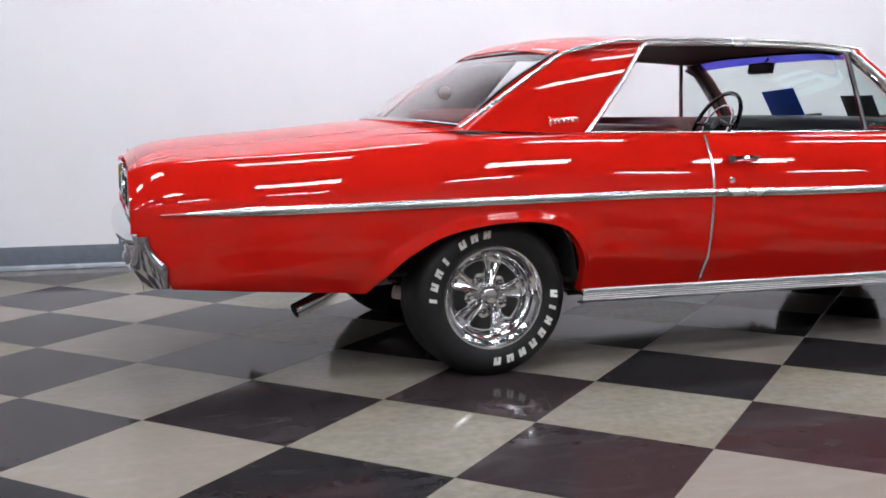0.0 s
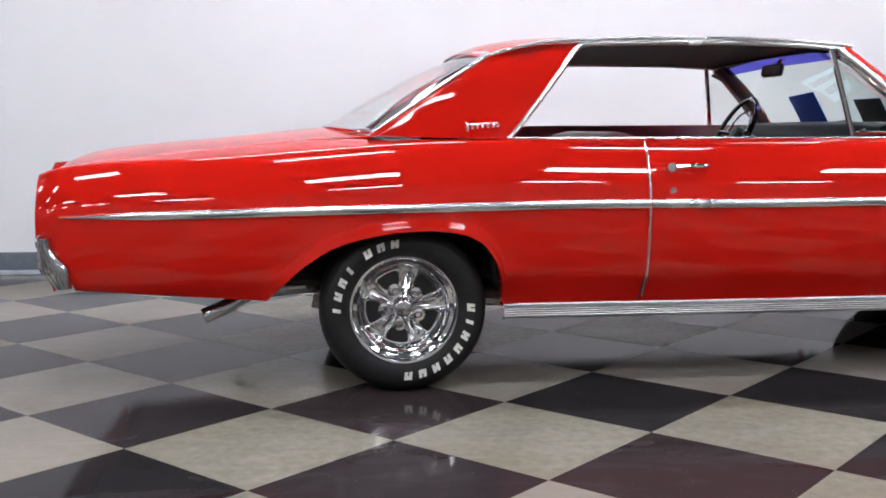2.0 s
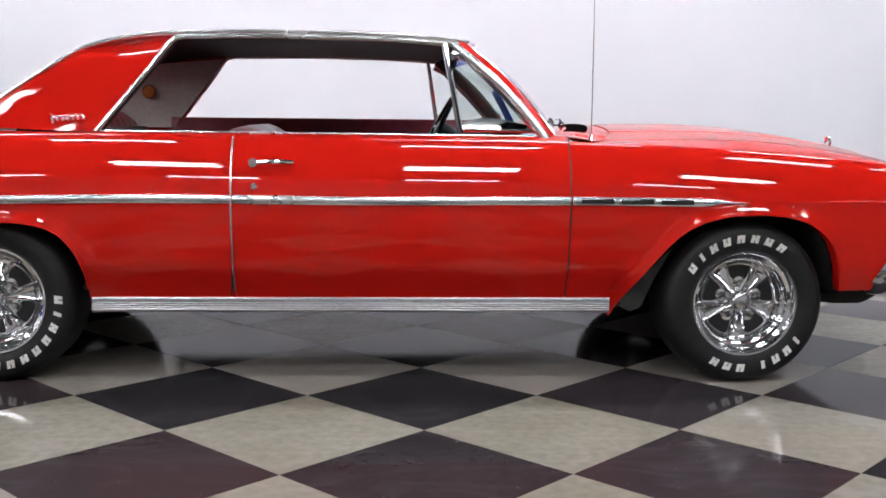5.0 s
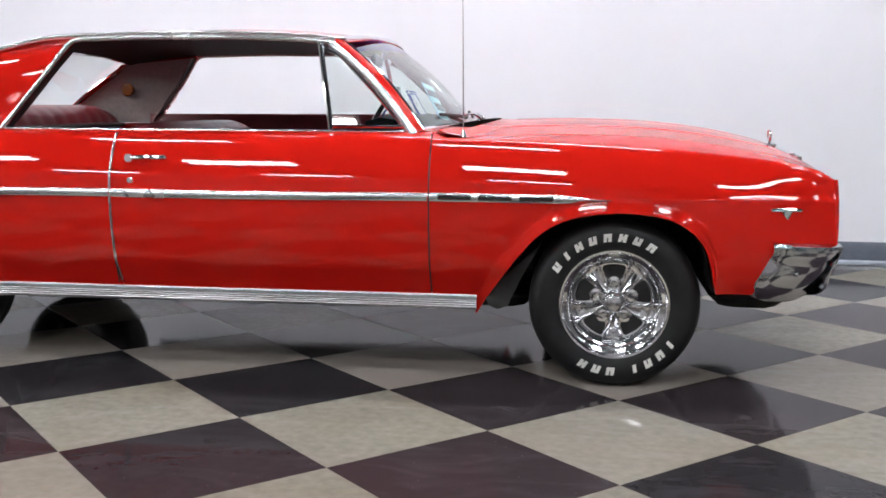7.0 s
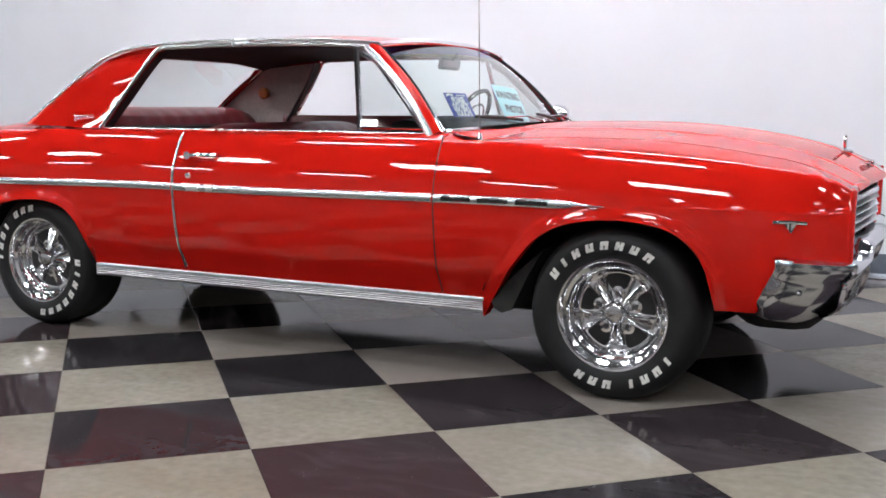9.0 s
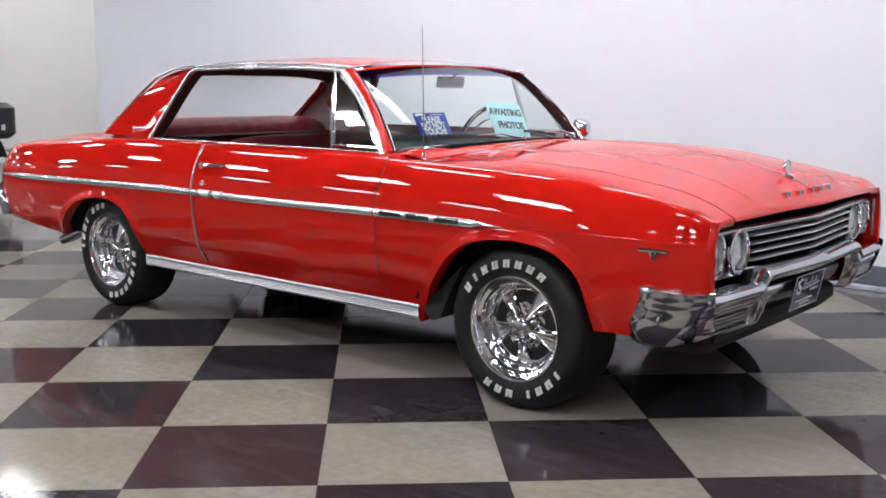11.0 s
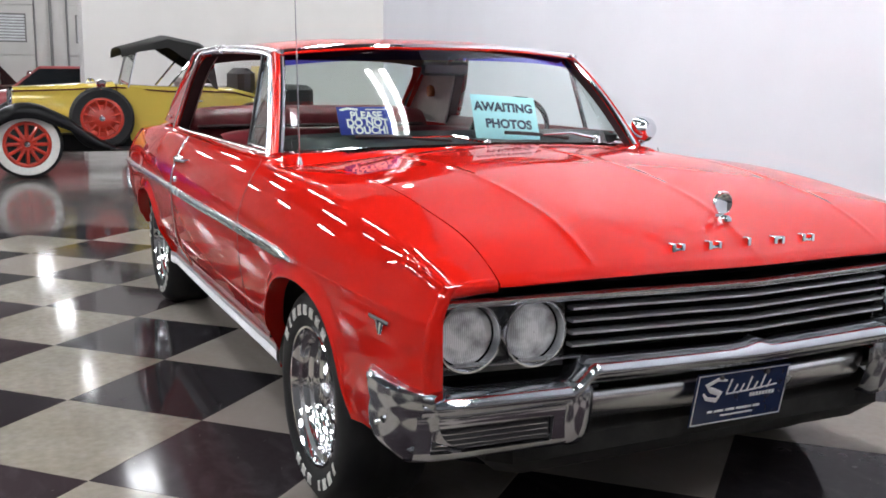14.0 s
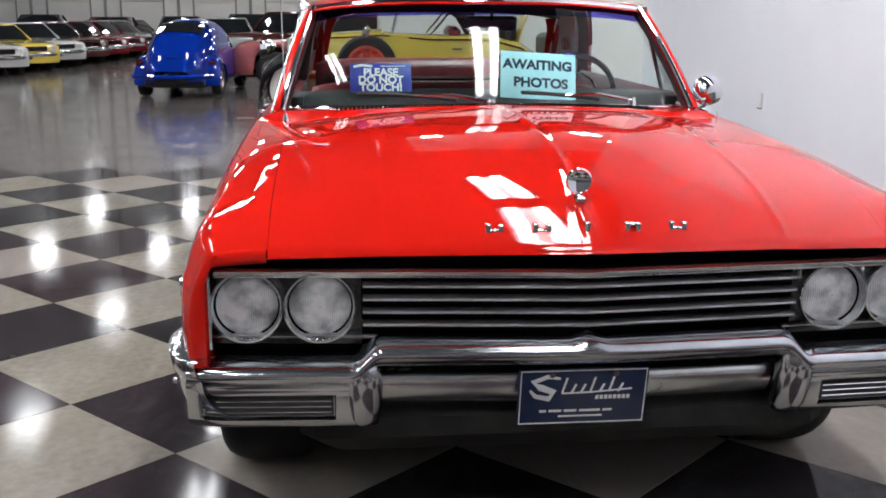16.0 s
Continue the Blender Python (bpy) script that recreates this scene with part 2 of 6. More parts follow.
    mix2.data_type = "RGBA"
    nt.links.new(r3.outputs[0], mix2.inputs[0])
    nt.links.new(last, mix2.inputs[6])
    mix2.inputs[7].default_value = (0.30, 0.29, 0.28, 1)
    nt.links.new(mix2.outputs[2], p.inputs["Base Color"])
    return m


TILE_DARK = floor_material("dark_tile", (0.024, 0.022, 0.025), (0.032, 0.025, 0.028), 0.078, 0.25, (0.036, 0.026, 0.029), (0.070, 0.066, 0.070))
TILE_LIGHT = floor_material("light_tile", (0.215, 0.20, 0.168), (0.20, 0.165, 0.115), 0.082, 0.06, (0.235, 0.205, 0.185), (0.30, 0.285, 0.275), spec=0.032)
CONCRETE = floor_material("polished_concrete", (0.122, 0.106, 0.101), (0.10, 0.084, 0.076), 0.115, 0.0, spec=0.19)


# ---------------------------------------------------------------- mesh helpers
def mesh_object(name, verts, faces, mat, parent=None, label="", smooth=True, angle=38, thick=0.0):
    me = bpy.data.meshes.new(name)
    me.from_pydata([tuple(v) for v in verts], [], faces)
    bm = bmesh.new()
    bm.from_mesh(me)
    bmesh.ops.remove_doubles(bm, verts=bm.verts, dist=0.00005)
    bmesh.ops.recalc_face_normals(bm, faces=bm.faces)
    bm.to_mesh(me)
    bm.free()
    if smooth:
        me.polygons.foreach_set("use_smooth", [True] * len(me.polygons))
        me.set_sharp_from_angle(angle=radians(angle))
    me.materials.append(mat)
    ob = new(name, me)
    if parent is not None:
        ob.parent = parent
    if label:
        tagged(ob, label)
    if thick:
        # free borders stay crisp
        count = [0] * len(me.edges)
        for loop in me.loops:
            count[loop.edge_index] += 1
        for e in me.edges:
            if count[e.index] == 1:
                e.use_edge_sharp = True
        mod = ob.modifiers.new("thickness", "SOLIDIFY")
        mod.thickness, mod.offset = thick, -1
    return ob


class Geo:
    """Gathers vertices and faces of one mesh."""

    def __init__(self):
        self.v, self.f = [], []

    def grid(self, rows, close=False, caps=False):
        base, n = len(self.v), len(rows[0])
        for row in rows:
            self.v.extend(row)
        for i in range(len(rows) - 1):
            for j in range(n if close else n - 1):
                a, b = base + i * n + j, base + i * n + (j + 1) % n
                self.f.append((a, b, b + n, a + n))
        if caps:
            self.f.append(tuple(range(base, base + n)))
            self.f.append(tuple(base + (len(rows) - 1) * n + k for k in range(n)))
        return self

    def box(self, lo, hi, bevel=0.0):
        (x0, y0, z0), (x1, y1, z1) = lo, hi
        if bevel <= 0:
            b = len(self.v)
            self.v.extend([(x, y, z) for x in (x0, x1) for y in (y0, y1) for z in (z0, z1)])
            self.f.extend([tuple(b + k for k in q) for q in ((0, 1, 3, 2), (4, 6, 7, 5), (0, 4, 5, 1), (2, 3, 7, 6), (0, 2, 6, 4), (1, 5, 7, 3))])
            return self
        e = min(bevel, (x1 - x0) * 0.45, (y1 - y0) * 0.45, (z1 - z0) * 0.45)
        rows = []
        for z, k in ((z0, e), (z0 + e, 0), (z1 - e, 0), (z1, e)):
            a, b, c, d = x0 + k, x1 - k, y0 + k, y1 - k
            rows.append([(a, c + e, z), (a + e, c, z), (b - e, c, z), (b, c + e, z), (b, d - e, z), (b - e, d, z), (a + e, d, z), (a, d - e, z)])
        return self.grid(rows, close=True, caps=True)

    def lathe(self, profile, centre=(0, 0, 0), axis="y", n=40, caps=False):
        rows = []
        for r, h in profile:
            row = []
            for k in range(n):
                a = 2 * math.pi * k / n
                c, s = r * math.cos(a), r * math.sin(a)
                p = {"y": (c, h, s), "x": (h, c, s), "z": (c, s, h)}[axis]
                row.append(tuple(p[i] + centre[i] for i in range(3)))
            rows.append(row)
        return self.grid(rows, close=True, caps=caps)

    def tube(self, path, radius, n=8, caps=True):
        path = [Vector(p) for p in path]
        rows = []
        for i, p in enumerate(path):
            t = (path[min(i + 1, len(path) - 1)] - path[max(i - 1, 0)]).normalized()
            side = t.cross(Vector((0, 0, 1)))
            side = side.normalized() if side.length > 0.05 else Vector((1, 0, 0))
            up = side.cross(t)
            r = radius(i / (len(path) - 1)) if callable(radius) else radius
            rows.append([tuple(p + r * (math.cos(2 * math.pi * k / n) * side + math.sin(2 * math.pi * k / n) * up)) for k in range(n)])
        return self.grid(rows, close=True, caps=caps)

    def sweep(self, path, section, caps=True):
        """A section of (out, up) swept along a path; out is to the right of the way, level."""
        path = [Vector(p) for p in path]
        rows = []
        for i, p in enumerate(path):
            t = path[min(i + 1, len(path) - 1)] - path[max(i - 1, 0)]
            out = Vector((t.y, -t.x, 0)).normalized()
            sec = section(i / (len(path) - 1)) if callable(section) else section
            rows.append([tuple(p + out * u + Vector((0, 0, w))) for u, w in sec])
        return self.grid(rows, close=True, caps=caps)

    def strip(self, path, half, normal, depth):
        """A flat bar along a path: half its width across, depth along the normal, with bevelled edges."""
        path = [Vector(p) for p in path]
        nrm = Vector(normal).normalized()
        rows = []
        for i, p in enumerate(path):
            t = (path[min(i + 1, len(path) - 1)] - path[max(i - 1, 0)]).normalized()
            side = nrm.cross(t).normalized()
            h = half(i / (len(path) - 1)) if callable(half) else half
            rows.append([tuple(p + side * a * h + nrm * b * depth) for a, b in ((-1, 0), (-0.85, 0.7), (0, 1), (0.85, 0.7), (1, 0))])
        return self.grid(rows, close=True, caps=True)

    def add(self, name, mat, parent=None, label="", **kw):
        return mesh_object(name, self.v, self.f, mat, parent, label, **kw)


def curve(*pts):
    """A smooth function through (x, y) points, without overshoot."""
    xs = np.array([p[0] for p in pts], float)
    ys = np.array([p[1] for p in pts], float)
    h = np.diff(xs)
    d = np.diff(ys) / h
    m = np.zeros(len(xs))
    m[0], m[-1] = d[0], d[-1]
    for i in range(1, len(xs) - 1):
        m[i] = 0 if d[i - 1] * d[i] <= 0 else 2 * d[i - 1] * d[i] / (d[i - 1] + d[i])

    def f(x):
        x = min(max(x, xs[0]), xs[-1])
        i = min(int(np.searchsorted(xs, x, side="right")) - 1, len(h) - 1)
        t = (x - xs[i]) / h[i]
        return float((1 + 2 * t) * (1 - t) ** 2 * ys[i] + t * (1 - t) ** 2 * h[i] * m[i] + t * t * (3 - 2 * t) * ys[i + 1] + t * t * (t - 1) * h[i] * m[i + 1])

    return f


def eased(f, a, b, w):
    """The function f averaged over a width w, less near its ends, for flowing lines."""
    def g(x):
        k = max(0.0, min(w, x - a, b - x))
        if k < 1e-5:
            return f(x)
        return sum(f(x + k * i / 6) * (7 - abs(i)) for i in range(-6, 7)) / 49.0

    return functools.lru_cache(maxsize=None)(g)


def span(a, b, n):
    return [a + (b - a) * i / (n - 1) for i in range(n)]


def thing(name, label, category, group="", kind="", at=None):
    ob = new(name)
    ob.empty_display_size = 0.2
    tagged(ob, label, category, group, kind)
    if at is not None:
        ob.matrix_basis = at
    return ob
# ---------------------------------------------------------------- the hall
WALL_A, WALL_B = (9.0, 2.28), (-6.3, 3.05)        # foot of the white display wall
WALL_DIR = Vector((WALL_B[0] - WALL_A[0], WALL_B[1] - WALL_A[1], 0)).normalized()
WALL_OUT = Vector((-WALL_DIR.y, WALL_DIR.x, 0))
if WALL_OUT.y > 0:
    WALL_OUT = -WALL_OUT
HALL = (-31.0, -15.0, 13.0, 12.0)                 # x0, y0, x1, y1
HIGH = 8.3


def long_wall(name, a, b, z0, z1, thick, mat, label, back=1):
    a, b = Vector((*a, 0)), Vector((*b, 0))
    d = (b - a).normalized()
    n = Vector((-d.y, d.x, 0)) * thick * back
    g = Geo()
    quad = [a, b, b + n, a + n]
    g.grid([[(p.x, p.y, z) for p in quad] for z in (z0, z1)], close=True, caps=True)
    return tagged(g.add(name, mat, smooth=False), label, "wall", kind="structure")


floor = tagged(Geo().box((HALL[0] - 1, HALL[1] - 1, -0.2), (HALL[2] + 1, HALL[3] + 1, -0.004)).add("floor", CONCRETE, smooth=False),
               "grey polished concrete hall floor with scuffs and wax gloss", "floor", kind="structure")
tagged(Geo().box((HALL[0] - 1, HALL[1] - 1, HIGH), (HALL[2] + 1, HALL[3] + 1, HIGH + 0.2)).add("ceiling", CEILING, smooth=False),
       "unseen flat ceiling of the hall, darkened for reflections in the car", "ceiling", kind="structure")
wall_display = long_wall("wall_display", WALL_A, WALL_B, 0, HIGH, 0.18, WALL, "smooth white painted display wall behind the red coupe", back=-1)
long_wall("wall_end", (-11.6, 0.12), (-11.6, HALL[3]), 0, HIGH, 0.25, WALL_WARM, "plain warm white wall behind the yellow roadster", back=1)
long_wall("wall_end_return", (-11.85, 0.12), (-11.85 - 0.02, 0.14), 0, HIGH, 0.05, WALL_WARM, "short end of the warm white wall", back=1)
# south, east and north walls are out of view, added to close the hall
long_wall("wall_south", (HALL[0], HALL[1]), (HALL[2], HALL[1]), 0, HIGH, 0.25, WALL_MID, "unseen grey wall added to close the hall", back=-1)
long_wall("wall_east", (HALL[2], HALL[1]), (HALL[2], HALL[3]), 0, HIGH, 0.25, WALL_DARK, "unseen wall added to close the hall, darkened for the chrome's reflections", back=-1)
long_wall("wall_north", (HALL[2], HALL[3]), (HALL[0], HALL[3]), 0, HIGH, 0.25, WALL_DIM, "unseen grey wall added to close the hall", back=-1)
wall_far = long_wall("wall_west", (HALL[0], HALL[3]), (HALL[0], HALL[1]), 0, HIGH, 0.25, PANEL_WHITE, "far pale panelled wall with dark posts and dock doors", back=-1)

# cove base: dark band, pale toe
for nm, z0, z1, off, mat, lab in (("baseboard", 0.028, 0.155, 0.012, COVE, "dark grey rubber cove base along the white wall"),
                                  ("trim", 0.0, 0.030, 0.030, COVE_TOE, "pale worn toe strip of the cove base")):
    a, b = Vector((*WALL_A, 0)), Vector((*WALL_B, 0))
    p, q = a + WALL_OUT * 0.001, b + WALL_OUT * 0.001
    g = Geo()
    rows = []
    for e in (p, q):
        rows.append([tuple(e + Vector((0, 0, z0))), tuple(e + WALL_OUT * off + Vector((0, 0, z0))), tuple(e + WALL_OUT * off * 0.9 + Vector((0, 0, z1 - 0.012))),
                     tuple(e + WALL_OUT * off * 0.4 + Vector((0, 0, z1))), tuple(e + Vector((0, 0, z1)))])
    g.grid(rows, close=True, caps=True)
    tagged(g.add(nm, mat), lab, "baseboard", kind="structure")

# wall socket low on the display wall
ws = Vector((*WALL_B, 0)) + (-WALL_DIR) * 4.12 + WALL_OUT * 0.006
sock = thing("wall_socket", "white plastic socket plate on the white wall", "socket", at=Matrix.Translation((ws.x, ws.y, 0.63)) @ pose(0, 0, 0, 0, 0, math.degrees(math.atan2(WALL_DIR.y, WALL_DIR.x)) + 180))
Geo().box((-0.038, -0.008, -0.06), (0.038, 0.006, 0.06), 0.004).add("plate", ENAMEL, sock)
for zz in (-0.025, 0.025):
    Geo().box((-0.016, -0.012, zz - 0.014), (0.016, -0.007, zz + 0.014), 0.003).add("outlet", ENAMEL, sock)
# plate's shadow on the wall, made as a thin grey strip below it
Geo().box((-0.040, -0.014, -0.068), (0.040, 0.004, -0.0605), 0.002).add("lower_lip", WALL_DIM, sock, "grey strip standing for the shadow under the plate")

# ceiling lights: twin tubes under a white housing
LAMP_Z = 5.1


def twin_tube(half, label):
    root = thing("ceiling_light", label, "ceiling light", "ceiling lights")
    Geo().box((-half - 0.03, -0.22, -0.055), (half + 0.03, 0.22, 0.0), 0.02).add("housing", ENAMEL, root)
    for dy in (-0.12, 0.12):
        Geo().tube([(-half, dy, -0.115), (half, dy, -0.115)], 0.060, 10).add("tube", TUBE, root)
    for dx in (-0.45, 0.45):
        Geo().tube([(dx, 0, -0.01), (dx, 0, HIGH - LAMP_Z + 0.002)], 0.006, 6).add("hanger", STEEL_DARK, root)
    return root


light = twin_tube(0.58, "white twin-tube fluorescent fitting, lit")
long_light = twin_tube(1.22, "long white twin-tube fluorescent fitting, lit")
spots = [(2.2 + 3.0 * i, 0.5 + 3.0 * j) for j in range(-4, 4) for i in range(-10, 3) if j > -4 and (i > -4 or i % 2 == 0) and (i, j) not in ((0, 0), (-1, 0), (-2, 0), (-3, 0))]
light.matrix_basis = pose(*spots[0], LAMP_Z)
for x, y in spots[1:]:
    copy_thing(light, pose(x, y, LAMP_Z))
long_light.matrix_basis = pose(2.5, 0.5, LAMP_Z)
copy_thing(long_light, pose(-0.6, 0.5, LAMP_Z))

# far wall: posts, narrow panelled doors with high louvred windows
DOOR_Y = [-4.79 + 2.43 * k for k in range(-4, 6)]
post = tagged(Geo().box((0, -0.045, 0), (0.10, 0.045, HIGH - 0.01), 0.01).add("wall_post", WALL_DIM), "grey steel wall post", "post", "wall posts")
post.location = (HALL[0] + 0.004, DOOR_Y[0] - 1.22, 0)
for y in DOOR_Y:
    copy_thing(post, pose(HALL[0] + 0.004, y + 1.21, 0))


def dock_door(lit):
    root = thing("dock_door", "white panelled wall door with a high louvred window" if lit else "white panelled wall door with a dark window", "dock door", "dock doors")
    for i in range(3):
        Geo().box((0, -0.68, 0.02 + i * 1.60), (0.05, 0.68, 1.590 + i * 1.60), 0.012).add("panel", PANEL_WHITE, root)
    Geo().box((0.0505, -0.46, 2.02), (0.058, 0.46, 2.94), 0.002).add("window_frame", WALL_DIM, root)
    for i in range(9):
        Geo().box((0.060, -0.41, 2.07 + i * 0.094), (0.072, 0.41, 2.135 + i * 0.094), 0.004).add("louvre", TUBE_DIM if lit else WALL_DIM, root)
    for y in (-0.715, 0.715):
        Geo().box((0, y - 0.028, 0), (0.065, y + 0.028, 4.82), 0.008).add("jamb", WALL_DIM, root)
    Geo().box((0, -0.745, 4.825), (0.07, 0.745, 4.90), 0.01).add("lintel", STEEL_DARK, root)
    return root


TUBE_DIM = material("pale_glazing", (0.75, 0.76, 0.78), rough=0.2, coat=0.5, noise_scale=4, noise_amount=0.1)
lit_door, dark_door = dock_door(True), dock_door(False)
dark_door.matrix_basis = pose(HALL[0] + 0.006, -4.79, 0)
for k, y in enumerate([y for y in DOOR_Y if abs(y + 4.79) > 0.1]):
    if k == 0:
        lit_door.matrix_basis = pose(HALL[0] + 0.006, y, 0)
    else:
        copy_thing(lit_door, pose(HALL[0] + 0.006, y, 0))

# strip of tape on the bare floor, and the saw-cut joint of the slab
tape = Geo().box((-0.11, -0.022, -0.0036), (0.11, 0.022, -0.0022)).add("floor_tape", TAPE, smooth=False)
tagged(tape, "short strip of pale masking tape on the bare floor", "tape")
tape.matrix_basis = pose(-7.35, -1.75, 0, 0, 0, 92)
joint = Geo().box((-7.4, -0.004, -0.0038), (3.0, 0.004, -0.0030)).add("floor_joint", STEEL_DARK, smooth=False)
tagged(joint, "dark saw-cut joint in the polished concrete floor", "floor joint", kind="structure")
joint.matrix_basis = pose(-6.1, -3.39, 0, 0, 0, 13.4)

# ---------------------------------------------------------------- the red coupe
# x forward with the rear axle at 0, y to its left, z up
AXLE_F = 2.921
half_width = curve((-1.37, 0.716), (-1.34, 0.738), (-1.27, 0.768), (-1.1, 0.802), (-0.73, 0.842), (0, 0.884), (1.0, 0.913), (2.2, 0.930), (2.9, 0.936), (3.4, 0.930), (3.6, 0.922), (3.67, 0.911), (3.705, 0.896))
shoulder = curve((-1.37, 0.845), (-1.33, 0.862), (-1.18, 0.884), (-0.73, 0.905), (-0.25, 0.940), (0.10, 0.962), (0.41, 0.967), (1.0, 0.957), (2.2, 0.947), (2.5, 0.938), (2.93, 0.915),
                 (3.35, 0.884), (3.55, 0.860), (3.635, 0.842), (3.68, 0.822), (3.705, 0.802))
half_width = eased(half_width, -1.37, 3.705, 0.22)
shoulder = eased(shoulder, -1.37, 3.705, 0.22)
side_shape = curve((0, 0.112), (0.10, 0.080), (0.18, 0.052), (0.22, 0.036), (0.30, 0.022), (0.40, 0.011), (0.5, 0.004), (0.58, 0.0), (0.66, 0.001), (0.735, 0.004), (0.80, 0.018), (0.90, 0.046), (0.96, 0.068), (1, 0.092))
side_shape = eased(side_shape, 0.22, 1.0, 0.07)
rear_arch = curve((-0.52, 0.366), (-0.47, 0.415), (-0.367, 0.508), (-0.241, 0.579), (-0.12, 0.612), (-0.009, 0.628), (0.10, 0.632), (0.205, 0.620), (0.27, 0.595), (0.313, 0.557), (0.35, 0.50), (0.372, 0.43), (0.381, 0.328))
front_arch = curve((2.392, 0.262), (2.43, 0.325), (2.491, 0.413), (2.56, 0.505), (2.639, 0.590), (2.71, 0.634), (2.786, 0.659), (2.87, 0.672), (2.954, 0.675), (3.04, 0.668), (3.121, 0.650), (3.19, 0.611),
                   (3.238, 0.560), (3.27, 0.48), (3.286, 0.40), (3.292, 0.374))


def hood_mid(x):
    d = max(x - 2.68, 0.0)
    return 1.009 - 0.007 * (max(2.78 - x, 0.0) / 0.38) ** 2 - 0.130 * d ** 2.6 - 0.45 * max(x - 3.5, 0.0) ** 2


deck_mid = curve((-1.37, 0.86), (-1.33, 0.895), (-1.27, 0.920), (-1.17, 0.938), (-0.73, 0.978), (-0.24, 1.022), (0.0, 1.03))


def bottom(x):
    if x < -0.52:
        return 0.366 + (-0.52 - x) * 0.066 + 0.185 * min(max((-1.240 - x) / 0.06, 0), 1)
    if x <= 0.381:
        return rear_arch(x)
    if x < 2.392:
        return 0.326
    if x <= 3.292:
        return front_arch(x)
    return 0.374 + 0.115 * min(max((x - 3.43) / 0.06, 0), 1)


def near_arch(x, z):
    """How near a place of the side is to a wheel arch's lip, 0 to 1."""
    best = 0.0
    for f, a, b in ((rear_arch, -0.52, 0.381), (front_arch, 2.392, 3.292)):
        if a - 0.06 < x < b + 0.06:
            for q in (-0.04, -0.02, 0.0, 0.02, 0.04):
                xx = min(max(x + q, a), b)
                d = math.hypot(q if xx == x + q else x - xx, z - f(xx))
                best = max(best, 1 - d / 0.055)
    return max(best, 0.0)


def side_y(x, z):
    q = (z - 0.30) / (shoulder(x) - 0.30)
    n = near_arch(x, z)
    k = min(max((x - 3.35) / 0.3, 0), 1)
    drop = side_shape(min(max(q, 0), 1))
    if q > 0.6:
        drop *= 1 - 0.42 * k * k * (3 - 2 * k)
    else:
        drop *= 1 - 0.45 * min(max((x - 2.45) / 0.6, 0), 1)
    c = min(max((x - 2.75) / 0.3, 0), 1)
    crease = 0.0035 * c * max(0.0, 1 - abs(z - 0.727) / 0.016)
    return half_width(x) - drop + crease + 0.016 * n * n * (3 - 2 * n)


def columns(a, b, step=0.045):
    xs = set(span(a, b, max(3, int((b - a) / step))))
    for f, lo, hi in ((rear_arch, -0.52, 0.381), (front_arch, 2.392, 3.292)):
        for x in span(lo, hi, 56) + [hi - 0.004, hi - 0.009, lo + 0.006]:
            if a < x < b:
                xs.add(x)
    xs.update((a, b))
    out = []
    for x in sorted(xs):
        if not out or x - out[-1] > 0.0025:
            out.append(x)
    out[-1] = b
    return out


def inner_edge(x):
    """Where a side panel's top turns over and ends: hood gap, window sill, deck gap."""
    if x > 2.24:
        return 0.713
    return inner_rear(x)


inner_rear = curve((-1.37, 0.545), (-1.2, 0.59), (-0.35, 0.645), (-0.12, 0.675), (0.05, 0.73), (0.41, 0.764), (1.0, 0.768), (2.24, 0.768))


def top_z(x, y):
    """Height of the upper skin: hood in front, deck behind."""
    y = abs(y)
    if x > 1.5:
        ridge = 0.003 * math.exp(-(y / 0.016) ** 2)
        crease = 0.002 * math.exp(-((y - 0.46) / 0.011) ** 2)
        fall = 0.022 * (y / 0.46) ** 2 if y < 0.46 else 0.022 + 0.030 * ((y - 0.46) / 0.255)
        flat = 1 - 0.82 * max(0.0, min(1.0, (x - 3.3) / 0.45)) ** 1.5
        return hood_mid(x) + (ridge + crease) * (1 if x < 3.74 else 0.3) - fall * flat
    return deck_mid(x) - 0.050 * (y / 0.66) ** 2.2


def nose(x, y):
    """The front edge sweeps back to the sides."""
    return x - 0.066 * (abs(y) / 0.87) * max(0.0, min(1.0, (x - 3.25) / 0.5))


def unnose(x, y):
    c = 0.066 * (abs(y) / 0.87)
    if x < 3.25:
        return x
    return min((x - c * 6.5) / (1 - 2 * c), 3.775)


